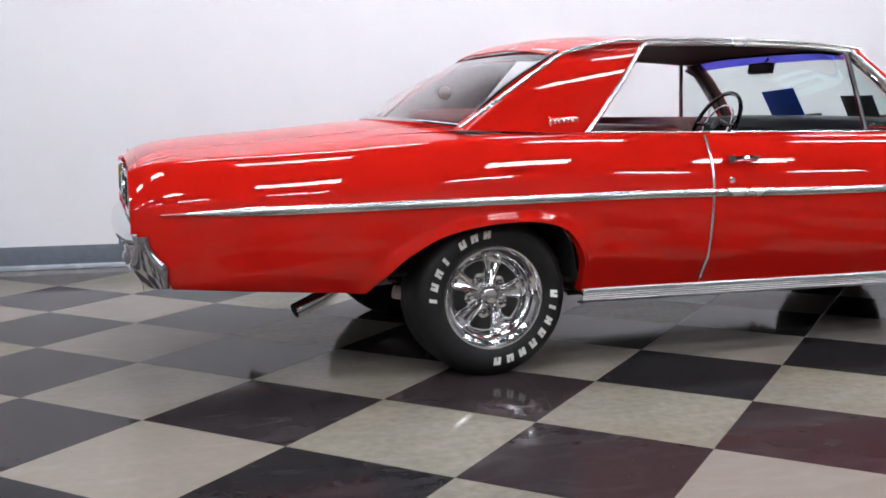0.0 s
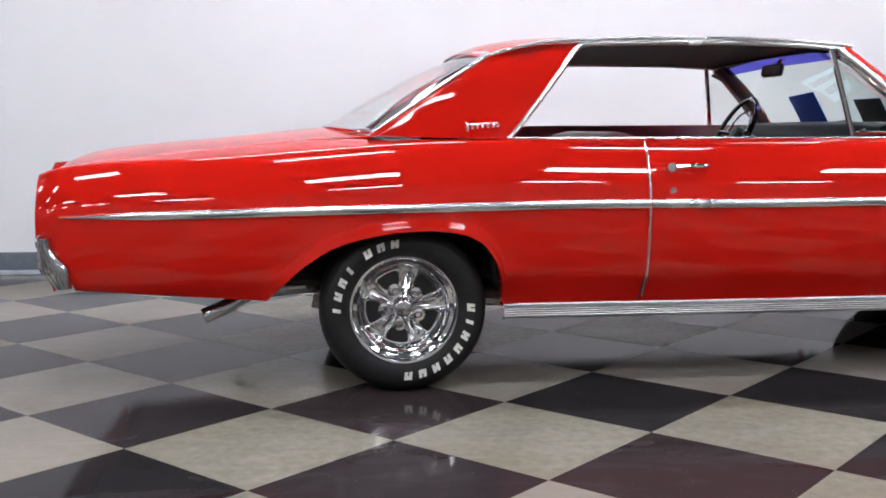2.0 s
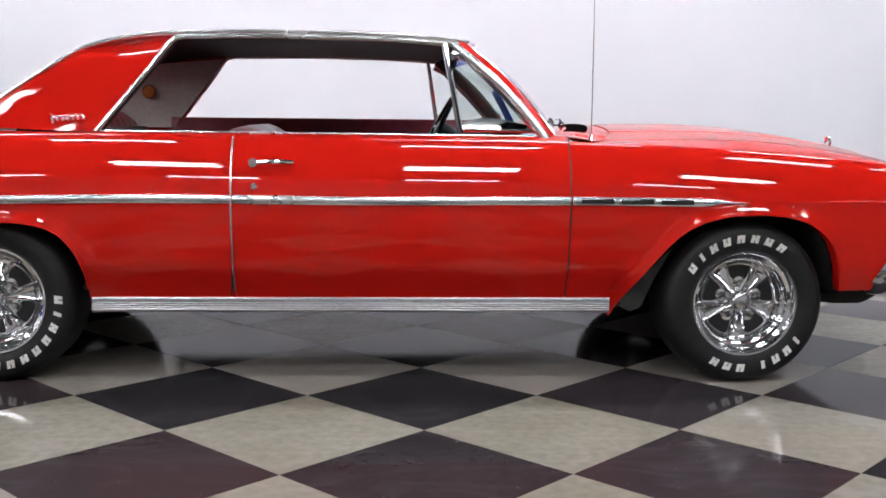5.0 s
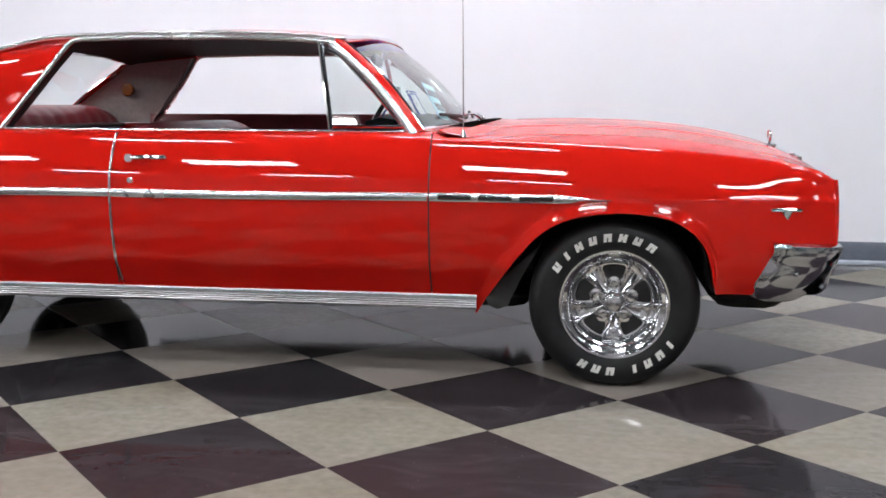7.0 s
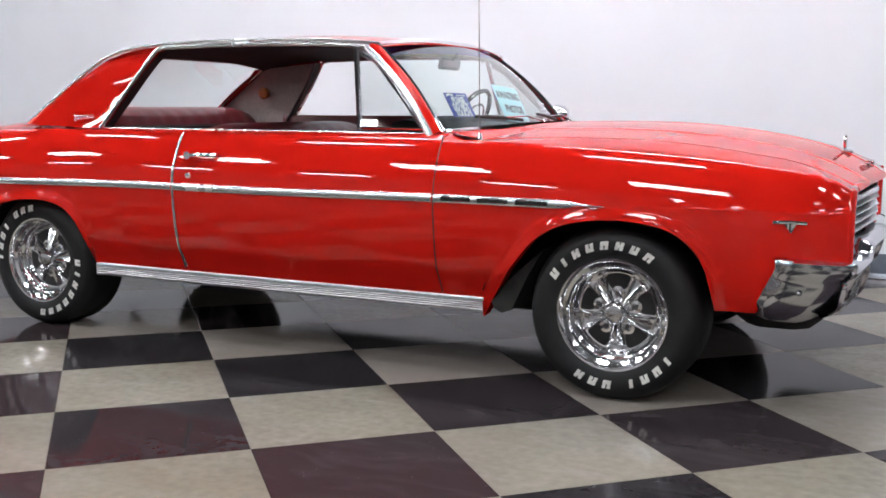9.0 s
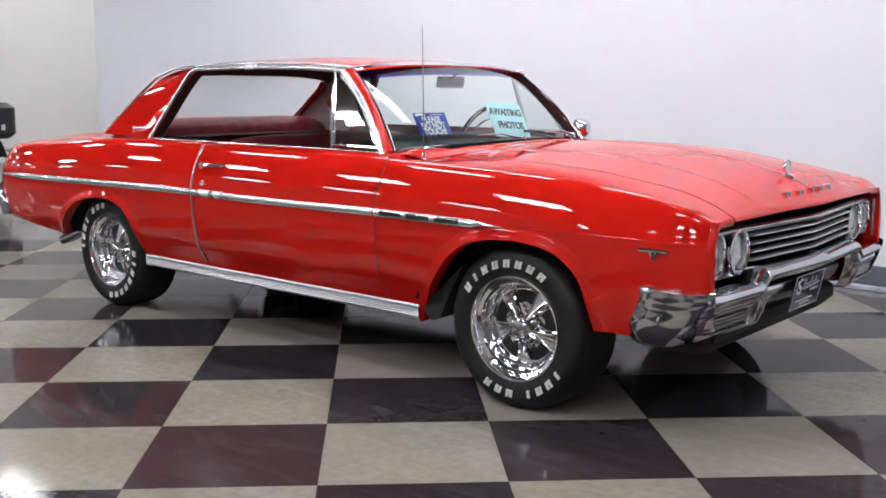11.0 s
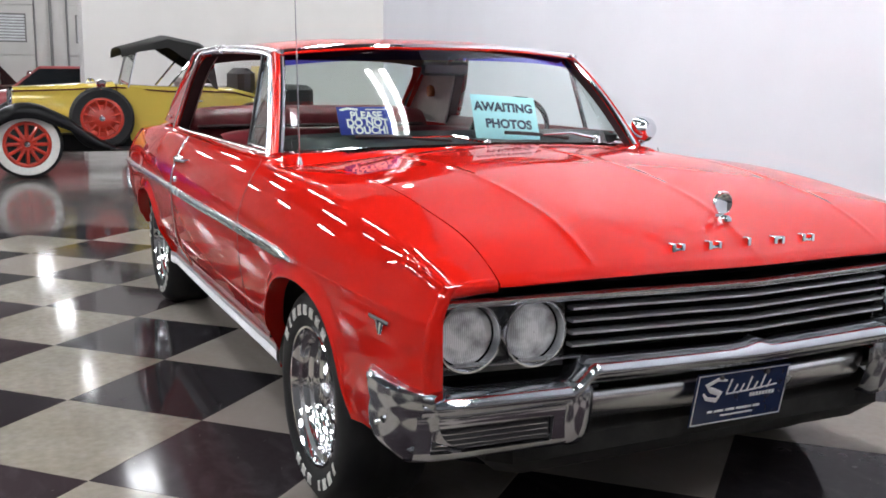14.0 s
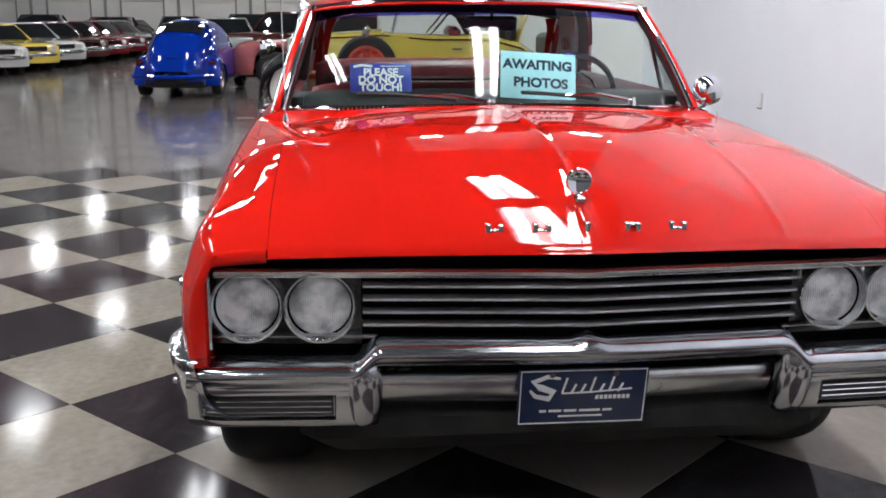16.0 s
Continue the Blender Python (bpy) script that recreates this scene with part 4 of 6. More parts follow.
for s in (-1, 1):
    for a, b, nm in ((-1.268, 0.930, "belt_moulding"), (0.937, 2.212, "belt_moulding"), (2.220, 2.90, "belt_moulding")):
        xs = span(a, b, 40)

        def half(t, a=a, b=b):
            x = a + (b - a) * t
            k = 1.0
            if x < -0.95:
                k = 0.15 + 0.85 * (x + 1.268) / 0.318
            if x > 2.72:
                k = max(0.12, 1 - (x - 2.72) / 0.18)
            return 0.0175 * k

        g = Geo()
        rows = []
        for i, x in enumerate(xs):
            z, h = mould_z(x), half(i / 39)
            rows.append([(x, s * (side_y(x, z + dz * h) + o), z + dz * h) for dz, o in ((-1, -0.001), (-0.9, 0.008), (-0.3, 0.014), (0.35, 0.014), (0.9, 0.008), (1, -0.001))])
        g.grid(rows, close=False)
        m = g.add(nm, TRIM, car, "chrome belt moulding along the side")
        if a > 2:
            for x0 in (2.252, 2.405, 2.560):
                z = mould_z(x0 + 0.06)
                gg = Geo()
                y = side_y(x0 + 0.06, z)
                gg.box((x0, min(s * (y + 0.008), s * (y + 0.0165)), z - 0.010), (x0 + 0.128, max(s * (y + 0.008), s * (y + 0.0165)), z + 0.010), 0.003)
                gg.add("port_hole", BLACK_GLOSS, car, "black rectangular fender port")
    # bright ribbed rocker
    g = Geo()
    rows = []
    for x in span(0.385, 2.392, 40):
        y = side_y(x, 0.33)
        prof = [(0.006, 0.334), (0.012, 0.328), (0.012, 0.320)] + [(0.009 + (0.004 if i % 2 else 0.0), 0.318 - i * 0.0042) for i in range(9)] + [(0.006, 0.278), (-0.02, 0.274), (-0.05, 0.276)]
        rows.append([(x, s * (y + o), z) for o, z in prof])
    g.grid(rows).add("rocker_trim", ROCKER, car, "ribbed bright rocker moulding", angle=20)
    Geo().tube([(x, s * (side_y(x, 0.335) + 0.004), 0.331) for x in span(0.385, 2.392, 30)], 0.007, 6).add("rocker_bead", ROCKER, car)
    # door gaps
    for x0, x1, nm in ((0.9335, 0.9160, "door_gap"), (2.2155, 2.2155, "fender_gap")):
        g = Geo()
        rows = []
        for z in span(0.345, 0.962, 26):
            x = x0 if z > 0.5 else x0 + (x1 - x0) * (0.5 - z) / 0.15
            y = side_y(x, min(z, shoulder(x)))
            rows.append([(x - 0.0028, s * (y + 0.0008), z), (x + 0.0028, s * (y + 0.0008), z)])
        if nm == "door_gap":
            Geo().tube([(0.931, s * (side_y(0.931, min(z, shoulder(0.931))) + 0.003), z) for z in span(0.36, 0.955, 40)], 0.0055, 6).add("edge_guard", TRIM, car, "bright door edge guard")
        g.grid(rows).add(nm, BLACK, car)
    # lock and handle
    yl = side_y(1.02, 0.775)
    Geo().lathe([(0.0005, s * (yl + 0.010)), (0.010, s * (yl + 0.010)), (0.013, s * (yl + 0.004)), (0.014, s * (yl - 0.002))], (1.018, 0, 0.775), "y", 14).add("door_lock", TRIM, car)
    yh = side_y(1.05, 0.862)
    h = Geo()
    h.tube([(1.012, s * (yh - 0.004), 0.862), (1.014, s * (yh + 0.030), 0.862)], 0.017, 12)
    h.tube([(1.03, s * (yh + 0.028), 0.863), (1.08, s * (yh + 0.034), 0.866), (1.13, s * (yh + 0.030), 0.866), (1.158, s * (yh + 0.012), 0.866), (1.160, s * (yh - 0.004), 0.866)], 0.009, 8)
    h.add("door_handle", SATIN, car, "chrome push-button door handle")
    # fender badge: small winged V
    yb = side_y(3.515, 0.675)
    g = Geo()
    g.strip([(3.475, s * (yb + 0.001), 0.694), (3.53, s * (yb + 0.001), 0.696), (3.584, s * (yb - 0.004), 0.694)], lambda t: 0.0065, (0, s, 0), 0.008)
    g.strip([(3.532, s * (yb + 0.001), 0.690), (3.534, s * yb, 0.660)], lambda t: 0.022 * (1 - t) + 0.002, (0, s, 0), 0.008)
    g.add("fender_badge", CHROME, car, "chrome V-shaped fender badge")

# underside
Geo().box((-1.24, -0.66, 0.40), (3.55, 0.72, 0.445), 0.02).add("underbody", UNDER, car, "dark underbody")
Geo().box((0.44, -0.70, 0.285), (2.36, 0.70, 0.335), 0.02).add("floor_pan", UNDER, car, "dark floor pan")
for s in (-1, 1):
    Geo().box((0.52, s * 0.56 - 0.05, 0.240), (2.34, s * 0.56 + 0.05, 0.30), 0.02).add("frame_rail", UNDER, car)
    Geo().tube([(0.55, s * 0.34, 0.255), (1.35, s * 0.34, 0.255)], lambda t: 0.035 + 0.045 * min(1, 8 * t, 8 * (1 - t)), 12).add("muffler", UNDER, car)
Geo().box((-1.10, -0.42, 0.365), (-0.50, 0.42, 0.44), 0.03).add("fuel_tank", UNDER, car)
Geo().box((3.30, -0.66, 0.27), (3.62, 0.66, 0.42), 0.05).add("front_valance", UNDER, car)
Geo().box((0.42, -0.79, 0.298), (2.37, 0.79, 0.345), 0.02).add("sill", UNDER, car)
Geo().box((0.9, -0.40, 0.20), (2.6, 0.40, 0.31), 0.05).add("transmission", UNDER, car)
Geo().tube([(0, -0.60, 0.30), (0, 0.60, 0.30)], 0.045, 12).add("rear_axle", UNDER, car)
Geo().lathe([(0.02, -0.15), (0.12, -0.08), (0.14, 0), (0.12, 0.08), (0.02, 0.15)], (0, 0, 0.30), "y", 18).add("differential", UNDER, car)
Geo().tube([(AXLE_F, -0.66, 0.26), (AXLE_F, 0.66, 0.26)], 0.04, 10).add("front_crossmember", UNDER, car)
for s in (-1, 1):
    Geo().tube([(0.9, s * 0.40, 0.24), (0.3, s * 0.46, 0.31), (-0.35, s * 0.54, 0.385), (-0.58, s * 0.60, 0.375), (-0.68, s * 0.63, 0.325), (-0.77, s * 0.655, 0.290)], 0.030, 12, caps=False).add(
        "exhaust_pipe", STAINLESS, car, "bright exhaust tail pipe", thick=0.003)
    Geo().tube([(-0.35, s * 0.58, 0.33), (-0.12, s * 0.60, 0.28), (0.0, s * 0.60, 0.25)], 0.028, 8).add("shock_absorber", PALE_TRIM, car)
# ---- front end
def front_x(y, base=3.765, sweep=0.075):
    return base - sweep * (abs(y) / 0.86)


# black recess behind grille and lamps
g = Geo()
g.grid([[(front_x(y, 3.69), y, z) for y in span(-0.85, 0.85, 21)] for z in (0.50, 0.60, 0.70, 0.79, 0.825)])
g.add("grille_back", SLOT_BLACK, car, "black grille backing", angle=60)
# black sheet closing the header gap: the hood lip's shade as a colour
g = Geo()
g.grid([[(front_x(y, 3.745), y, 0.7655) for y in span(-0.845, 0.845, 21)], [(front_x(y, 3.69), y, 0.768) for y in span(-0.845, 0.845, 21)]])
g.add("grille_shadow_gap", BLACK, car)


def grille_bar(z, h, depth, x0, lim, mat, name):
    g = Geo()
    rows = []
    for y in span(-lim, lim, 41):
        x = front_x(y, x0)
        rows.append([(x - depth, y, z - h), (x - 0.004, y, z - h), (x, y, z - h * 0.3), (x, y, z + h * 0.4), (x - 0.006, y, z + h), (x - depth, y, z + h)])
    g.grid(rows, close=True, caps=True)
    return g.add(name, mat, car, "", angle=30)


grille_bar(0.749, 0.010, 0.04, 3.752, 0.835, TRIM, "grille_header")
for z in (0.720, 0.690, 0.660, 0.630):
    grille_bar(z, 0.0046, 0.030, 3.752, 0.505, GRILLE_BRIGHT, "grille_bar")
for z in (0.735, 0.705, 0.675, 0.645, 0.612):
    grille_bar(z, 0.006, 0.02, 3.718, 0.505, SLOT_BLACK, "grille_slat")
grille_bar(0.600, 0.0045, 0.03, 3.745, 0.845, STAINLESS, "grille_foot")
for s in (-1, 1):
    # lamp housings and lamps
    g = Geo()
    lo, hi = sorted((s * 0.508, s * 0.850))
    g.grid([[(front_x(y, 3.716), y, z) for y in span(lo, hi, 9)] for z in (0.575, 0.66, 0.742)])
    g.add("lamp_panel", BLACK_GLOSS, car, "black headlamp surround")
    Geo().tube([(front_x(0.847, 3.772), s * 0.847, z) for z in span(0.58, 0.745, 8)], 0.006, 6).add("lamp_edge_trim", STAINLESS, car)
    for yc in (0.766, 0.601):
        xc = front_x(yc, 3.700)
        c = (0, s * yc, 0.669)
        lamp = Geo().lathe([(0.062, xc - 0.05), (0.079, xc + 0.020), (0.0835, xc + 0.042), (0.082, xc + 0.052), (0.0775, xc + 0.052), (0.0745, xc + 0.040), (0.0725, xc + 0.016)], c, "x", 36).add("headlamp", CHROME, car, "round sealed-beam headlamp with chrome ring")
        Geo().lathe([(0.001, xc - 0.046), (0.02, xc - 0.044), (0.045, xc - 0.030), (0.060, xc - 0.012), (0.069, xc + 0.006)], c, "x", 30).add("reflector", REFLECTOR, lamp)
        Geo().lathe([(0.001, xc - 0.012), (0.010, xc - 0.014), (0.012, xc - 0.03), (0.012, xc - 0.045)], c, "x", 12).add("bulb", STEEL_DARK, lamp)
        Geo().lathe([(0.001, xc + 0.042), (0.03, xc + 0.040), (0.052, xc + 0.035), (0.063, xc + 0.030), (0.0700, xc + 0.024)], c, "x", 30).add("lens", LAMP_LENS, lamp)

# ---- front bumper
def step(y, lo, hi, a=0.465, b=0.535):
    """Blend from the raised middle to the lower ends."""
    q = min(max((abs(y) - a) / (b - a), 0), 1)
    q = q * q * (3 - 2 * q)
    return lo + (hi - lo) * q


def bumper_x(y):
    y = abs(y)
    return 3.800 - 0.052 * (y / 0.86) - (0.030 * ((y - 0.80) / 0.13) ** 2 if y > 0.80 else 0)


bumper = Geo()
rows = []
ys = sorted(set(span(-0.90, 0.90, 45) + span(-0.56, -0.44, 13) + span(0.44, 0.56, 13)))
for y in ys:
    zt = step(y, 0.600, 0.552)
    x = bumper_x(y)
    ridge = 0.010 * math.exp(-(y / 0.02) ** 2)
    rows.append([(x - 0.125, y, zt + 0.004), (x - 0.07, y, zt + 0.006 + ridge), (x - 0.030, y, zt + 0.001 + ridge), (x - 0.010, y, zt - 0.008 + ridge), (x - 0.001, y, zt - 0.017), (x, y, zt - 0.026),
                 (x - 0.008, y, zt - 0.038), (x - 0.026, y, zt - 0.054), (x - 0.060, y, zt - 0.066)])
bumper.grid(rows)
front_bumper = bumper.add("front_bumper", BUMPER_CHROME, car, "heavy chrome front bumper with raised middle", angle=60)
# lower centre bar, set back under the opening
g = Geo()
rows = []
for y in span(-0.47, 0.47, 31):
    x = bumper_x(y) - 0.085
    rows.append([(x - 0.05, y, 0.506), (x - 0.008, y, 0.504), (x, y, 0.497), (x - 0.004, y, 0.475), (x - 0.018, y, 0.445), (x - 0.044, y, 0.418), (x - 0.09, y, 0.406)])
g.grid(rows).add("bumper_lower_bar", TRIM, front_bumper, angle=60)
Geo().box((3.55, -0.50, 0.42), (3.63, 0.50, 0.56), 0.02).add("bumper_backing", BLACK, front_bumper)
for s in (-1, 1):
    # guard at the step
    g = Geo()
    rows = []
    for z, w, dx in ((0.556, 0.040, 0.000), (0.53, 0.042, 0.006), (0.49, 0.042, 0.004), (0.45, 0.041, -0.006), (0.415, 0.038, -0.018), (0.396, 0.034, -0.032), (0.384, 0.026, -0.052)):
        x = bumper_x(0.505) + dx - 0.012
        yc = 0.508 - 0.006 * (0.556 - z) / 0.16
        rows.append([(x - 0.05, s * (yc - w), z), (x - 0.010, s * (yc - w * 0.8), z), (x, s * (yc - w * 0.3), z), (x, s * (yc + w * 0.3), z), (x - 0.010, s * (yc + w * 0.8), z), (x - 0.05, s * (yc + w), z)])
    g.grid(rows).add("bumper_guard", BUMPER_CHROME, front_bumper, angle=60)
    # outer lower half with the parking lamp
    g = Geo()
    rows = []
    for y in sorted(span(0.525, 0.905, 16) + [0.566, 0.569, 0.573, 0.867, 0.871, 0.874]):
        x = bumper_x(y) - 0.022
        zt = step(y, 0.600, 0.552) - 0.046
        dip = 0.022 if 0.571 < y < 0.869 else 0.0
        rows.append([(x - 0.002, s * y, zt), (x, s * y, zt - 0.014), (x - 0.003, s * y, 0.481), (x - 0.005, s * y, 0.477), (x - 0.006 - dip, s * y, 0.473), (x - 0.016 - dip * 0.6, s * y, 0.417), (x - 0.018, s * y, 0.412), (x - 0.023, s * y, 0.402), (x - 0.034, s * y, 0.391), (x - 0.052, s * y, 0.383), (x - 0.09, s * y, 0.379)])
    g.grid(rows).add("bumper_wing", BUMPER_CHROME, front_bumper, angle=35)
    x = bumper_x(0.7) - 0.036
    lamp = Geo()
    rows = []
    for y in span(0.575, 0.865, 10):
        x = bumper_x(y) - 0.046
        rows.append([(x, s * y, 0.420), (x + 0.004, s * y, 0.424), (x + 0.004, s * y, 0.466), (x, s * y, 0.470)])
    lamp.grid(rows)
    lamp = lamp.add("parking_lamp", DARK_GREY, front_bumper, "dark parking lamp with ribs")
    for z in (0.432, 0.445, 0.458):
        Geo().tube([(bumper_x(y) - 0.040, s * y, z) for y in span(0.58, 0.86, 10)], 0.0022, 5).add("lamp_rib", STAINLESS, lamp)
    # wrap-round end: a banded top over a rounded lobe that tucks under
    g = Geo()
    rows = []
    corner = curve((0.0, 0.0), (0.15, 0.30), (0.30, 0.62), (0.45, 0.83), (0.7, 0.97), (1.0, 1.0))
    for q in span(0, 1, 15):
        x = 3.742 - 0.252 * q ** 1.25
        y = 0.880 + 0.080 * corner(q) - 0.020 * max(0.0, (q - 0.85) / 0.15) ** 2
        ztop = 0.566 + 0.008 * q
        zbot = 0.347 + 0.075 * max(0.0, 1 - q / 0.5) ** 1.5 + 0.030 * max(0.0, (q - 0.75) / 0.25) ** 2
        row = [(x - 0.03, s * (y - 0.06), ztop + 0.003), (x - 0.006, s * (y - 0.016), ztop + 0.001)]
        for k in span(0, 1, 19):
            z = ztop - 0.008 + (zbot - ztop + 0.008) * k
            band = 0.009 / (1 + math.exp((k - 0.27) / 0.025))
            belly = 0.012 * math.sin(math.pi * min(1.0, max(0.0, k - 0.27) / 0.73)) - 0.040 * max(0.0, k - 0.82) ** 1.2 * 3
            lean = -(0.030 + 0.050 * min(1.0, q / 0.4)) * max(0.0, k - 0.15) / 0.85
            row.append((x + lean, s * (y - 0.010 + band + belly - 0.052 * k ** 1.5), z))
        row.append((row[-1][0] - 0.02, s * (abs(row[-1][1]) - 0.05), zbot - 0.001))
        rows.append(row)
    g.grid(rows).add("bumper_end", BUMPER_CHROME, front_bumper, "rounded chrome bumper end", angle=60)
    Geo().lathe([(0.0005, s * 0.955), (0.007, s * 0.954), (0.010, s * 0.944)], (3.57, 0, 0.462), "y", 12).add("bumper_bolt", CHROME, front_bumper)

# ---- rear bumper
g = Geo()
rows = []


def rear_bumper_x(y):
    y = abs(y)
    return -1.425 + 0.040 * (y / 0.7) ** 2 + (0.026 * ((y - 0.66) / 0.09) ** 2 if y > 0.66 else 0)


for y in span(-0.745, 0.745, 41):
    x = rear_bumper_x(y)
    rows.append([(x + 0.09, y, 0.634), (x + 0.02, y, 0.632), (x + 0.004, y, 0.620), (x, y, 0.598), (x + 0.004, y, 0.574), (x + 0.018, y, 0.560), (x + 0.024, y, 0.530), (x + 0.030, y, 0.470), (x + 0.05, y, 0.440), (x + 0.09, y, 0.430)])
rear_bumper = g.grid(rows).add("rear_bumper", CHROME, car, "chrome rear bumper", angle=60)
for s in (-1, 1):
    # upright end piece that sweeps forward along its foot
    g = Geo()
    rows = []
    for k in span(0, 1, 15):
        z = 0.616 - 0.192 * k
        rear = -1.370 + 0.055 * max(0, (k - 0.55) / 0.45) ** 1.7
        front = -1.306 + 0.064 * min(1, max(0, (k - 0.10) / 0.48)) ** 1.6
        row = [(rear + 0.055, s * 0.69, z)]
        for q in span(0, 1, 9):
            y = 0.758 + 0.022 * q + 0.016 * math.sin(math.pi * q) - 0.05 * (1 - q) ** 4 - 0.012 * q ** 6 - 0.018 * max(0, k - 0.7)
            row.append((rear + (front - rear) * q, s * y, z))
        row.append((front + 0.001, s * 0.735, z))
        rows.append(row)
    rows.insert(0, [(x, s * (abs(y) - 0.010), 0.6165) for x, y, z in rows[0]])
    g.grid(rows).add("bumper_end", BUMPER_CHROME, rear_bumper, "curved chrome bumper end", angle=60)

# ---- front plate
plate = Geo().box((3.7200, -0.1525, 0.352), (3.7250, 0.1525, 0.505), 0.002).add("front_plate", NAVY, car, "navy dealer plate with white script")
g = Geo()
for lo, hi in (((3.7252, -0.148, 0.3565), (3.7265, 0.148, 0.3590)), ((3.7252, -0.148, 0.4980), (3.7265, 0.148, 0.5005)), ((3.7252, -0.148, 0.3565), (3.7265, -0.1458, 0.5005)), ((3.7252, 0.1458, 0.3565), (3.7265, 0.148, 0.5005))):
    g.box(lo, hi)
g.add("plate_border", WHITE_INK, plate, smooth=False)
g = Geo()
pts = [(-0.055, 0.478), (-0.085, 0.484), (-0.118, 0.470), (-0.100, 0.455), (-0.070, 0.442), (-0.080, 0.424), (-0.112, 0.432), (-0.125, 0.448)]
g.strip([(3.7252, y, z) for y, z in pts], lambda t: 0.003 + 0.006 * math.sin(math.pi * t), (1, 0, 0), 0.0015)
for k in range(7):
    y = -0.045 + k * 0.022
    g.strip([(3.7252, y - 0.004, 0.440), (3.7252, y + 0.006, 0.462 + (0.018 if k in (0, 3, 5) else 0))], 0.0028, (1, 0, 0), 0.0015)
g.strip([(3.7252, -0.05, 0.438), (3.7252, 0.02, 0.440), (3.7252, 0.115, 0.447)], 0.0022, (1, 0, 0), 0.0015)
g.add("plate_flourish", WHITE_INK, plate)
g = Geo()
for k in range(8):
    g.box((3.7252, 0.030 + k * 0.0105, 0.421), (3.7265, 0.0375 + k * 0.0105, 0.431))
for k, w in enumerate((0.016, 0.03, 0.03, 0.05, 0.022)):
    y0 = -0.100 + sum((0.016, 0.03, 0.03, 0.05, 0.022)[:k]) + 0.006 * k
    g.box((3.7252, y0, 0.388), (3.7265, y0 + w, 0.394))
g.box((3.7252, -0.055, 0.374), (3.7265, 0.05, 0.378))
g.add("plate_line", WHITE_INK, plate, smooth=False)
for y in (-0.075, 0.075):
    Geo().lathe([(0.0005, 3.7290), (0.006, 3.7285), (0.007, 3.7250)], (0, y, 0.488), "x", 10).add("plate_screw", STEEL_DARK, plate)
Geo().box((3.6730, -0.03, 0.43), (3.7100, 0.03, 0.47), 0.004).add("plate_bracket", BLACK, car)

plate.matrix_basis = pose(3.722, 0, 0.451, 0, 12, 0) @ pose(-3.722, 0, -0.429)

# ---- hood dress-up
for i, y in enumerate((-0.210, -0.104, 0.0, 0.104, 0.210)):
    x = 3.722
    z = top_z(x, y)
    letter = Geo()
    xx = nose(x, y)
    w = (0.040, 0.042, 0.016, 0.036, 0.042)[i]
    letter.box((xx - 0.016, y - w / 2, z - 0.008), (xx + 0.006, y - w / 2 + 0.012, z + 0.017), 0.002)
    if i != 2:
        letter.box((xx - 0.016, y + w / 2 - 0.011, z - 0.008), (xx + 0.006, y + w / 2, z + 0.015), 0.002)
        letter.box((xx - 0.016, y - w / 2 + 0.010, z + (0.008 if i == 3 else -0.007)), (xx + 0.004, y + w / 2 - 0.010, z + (0.016 if i == 3 else 0.004)), 0.002)
    letter.add("hood_letter", CHROME, car, "small chrome nameplate block")
orn = Geo().lathe([(0.0005, 0.003), (0.024, 0.003), (0.028, 0.0055), (0.031, 0.0), (0.028, -0.0055), (0.024, -0.003), (0.0005, -0.003)], (0, 0, 0), "x", 28)
o = orn.add("hood_ornament", CHROME, car, "round upright chrome hood ornament")
o.location = (3.615, 0.0, 0.937)
Geo().box((3.590, -0.012, 0.886), (3.645, 0.012, 0.906), 0.006).add("ornament_foot", CHROME, car)
Geo().box((-0.006, -0.006, -0.045), (0.006, 0.006, -0.03), 0.002).add("stem", CHROME, o)

# antenna
ant = Geo().tube([(2.325, -0.737, 0.94), (2.325, -0.737, 0.972)], lambda t: 0.014 - 0.008 * t, 12).add("antenna_base", CHROME, car)
Geo().tube([(2.325, -0.737, 0.965), (2.324, -0.740, 1.20), (2.323, -0.742, 1.36), (2.322, -0.744, 1.505)], lambda t: 0.0028 - 0.0012 * t, 6).add("antenna_mast", STAINLESS, ant)

# wipers
for y0, y1 in ((-0.02, -0.50), (0.50, 0.10)):
    hub_p = Vector((WS_BASE(abs(y0)) + 0.045, y0, 1.010))
    mid = ws_point((y0 * 0.42 + y1 * 0.58) / 0.775, 0.060) + Vector((0.022, 0, 0.014))
    w = Geo().tube([hub_p, hub_p.lerp(mid, 0.5) + Vector((0.004, 0, 0.014)), mid], lambda t: 0.007 - 0.004 * t, 6).add("wiper_arm", CHROME, car, "chrome wiper arm")
    Geo().lathe([(0.001, 0.012), (0.012, 0.010), (0.016, 0.0), (0.017, -0.02)], tuple(hub_p), "z", 12).add("pivot", CHROME, w)
    a, b = ws_point(y1 / 0.775 * 1.02, 0.095) + Vector((0.012, 0, 0.008)), ws_point((y0 * 0.75 + y1 * 0.25) / 0.775, 0.035) + Vector((0.012, 0, 0.008))
    Geo().tube([a.lerp(b, q) + Vector((0, 0, 0.004 * math.sin(math.pi * q))) for q in span(0, 1, 8)], 0.0075, 6).add("wiper_blade", BLACK, w)

# door mirror on the far side
mir = Geo().lathe([(0.001, -0.055), (0.030, -0.050), (0.048, -0.03), (0.056, 0.0), (0.057, 0.020)], (0, 0, 0), "x", 24).add("door_mirror", CHROME, car, "round chrome door mirror")
mir.matrix_basis = pose(2.10, 0.845, 1.030, 0, 0, 188)
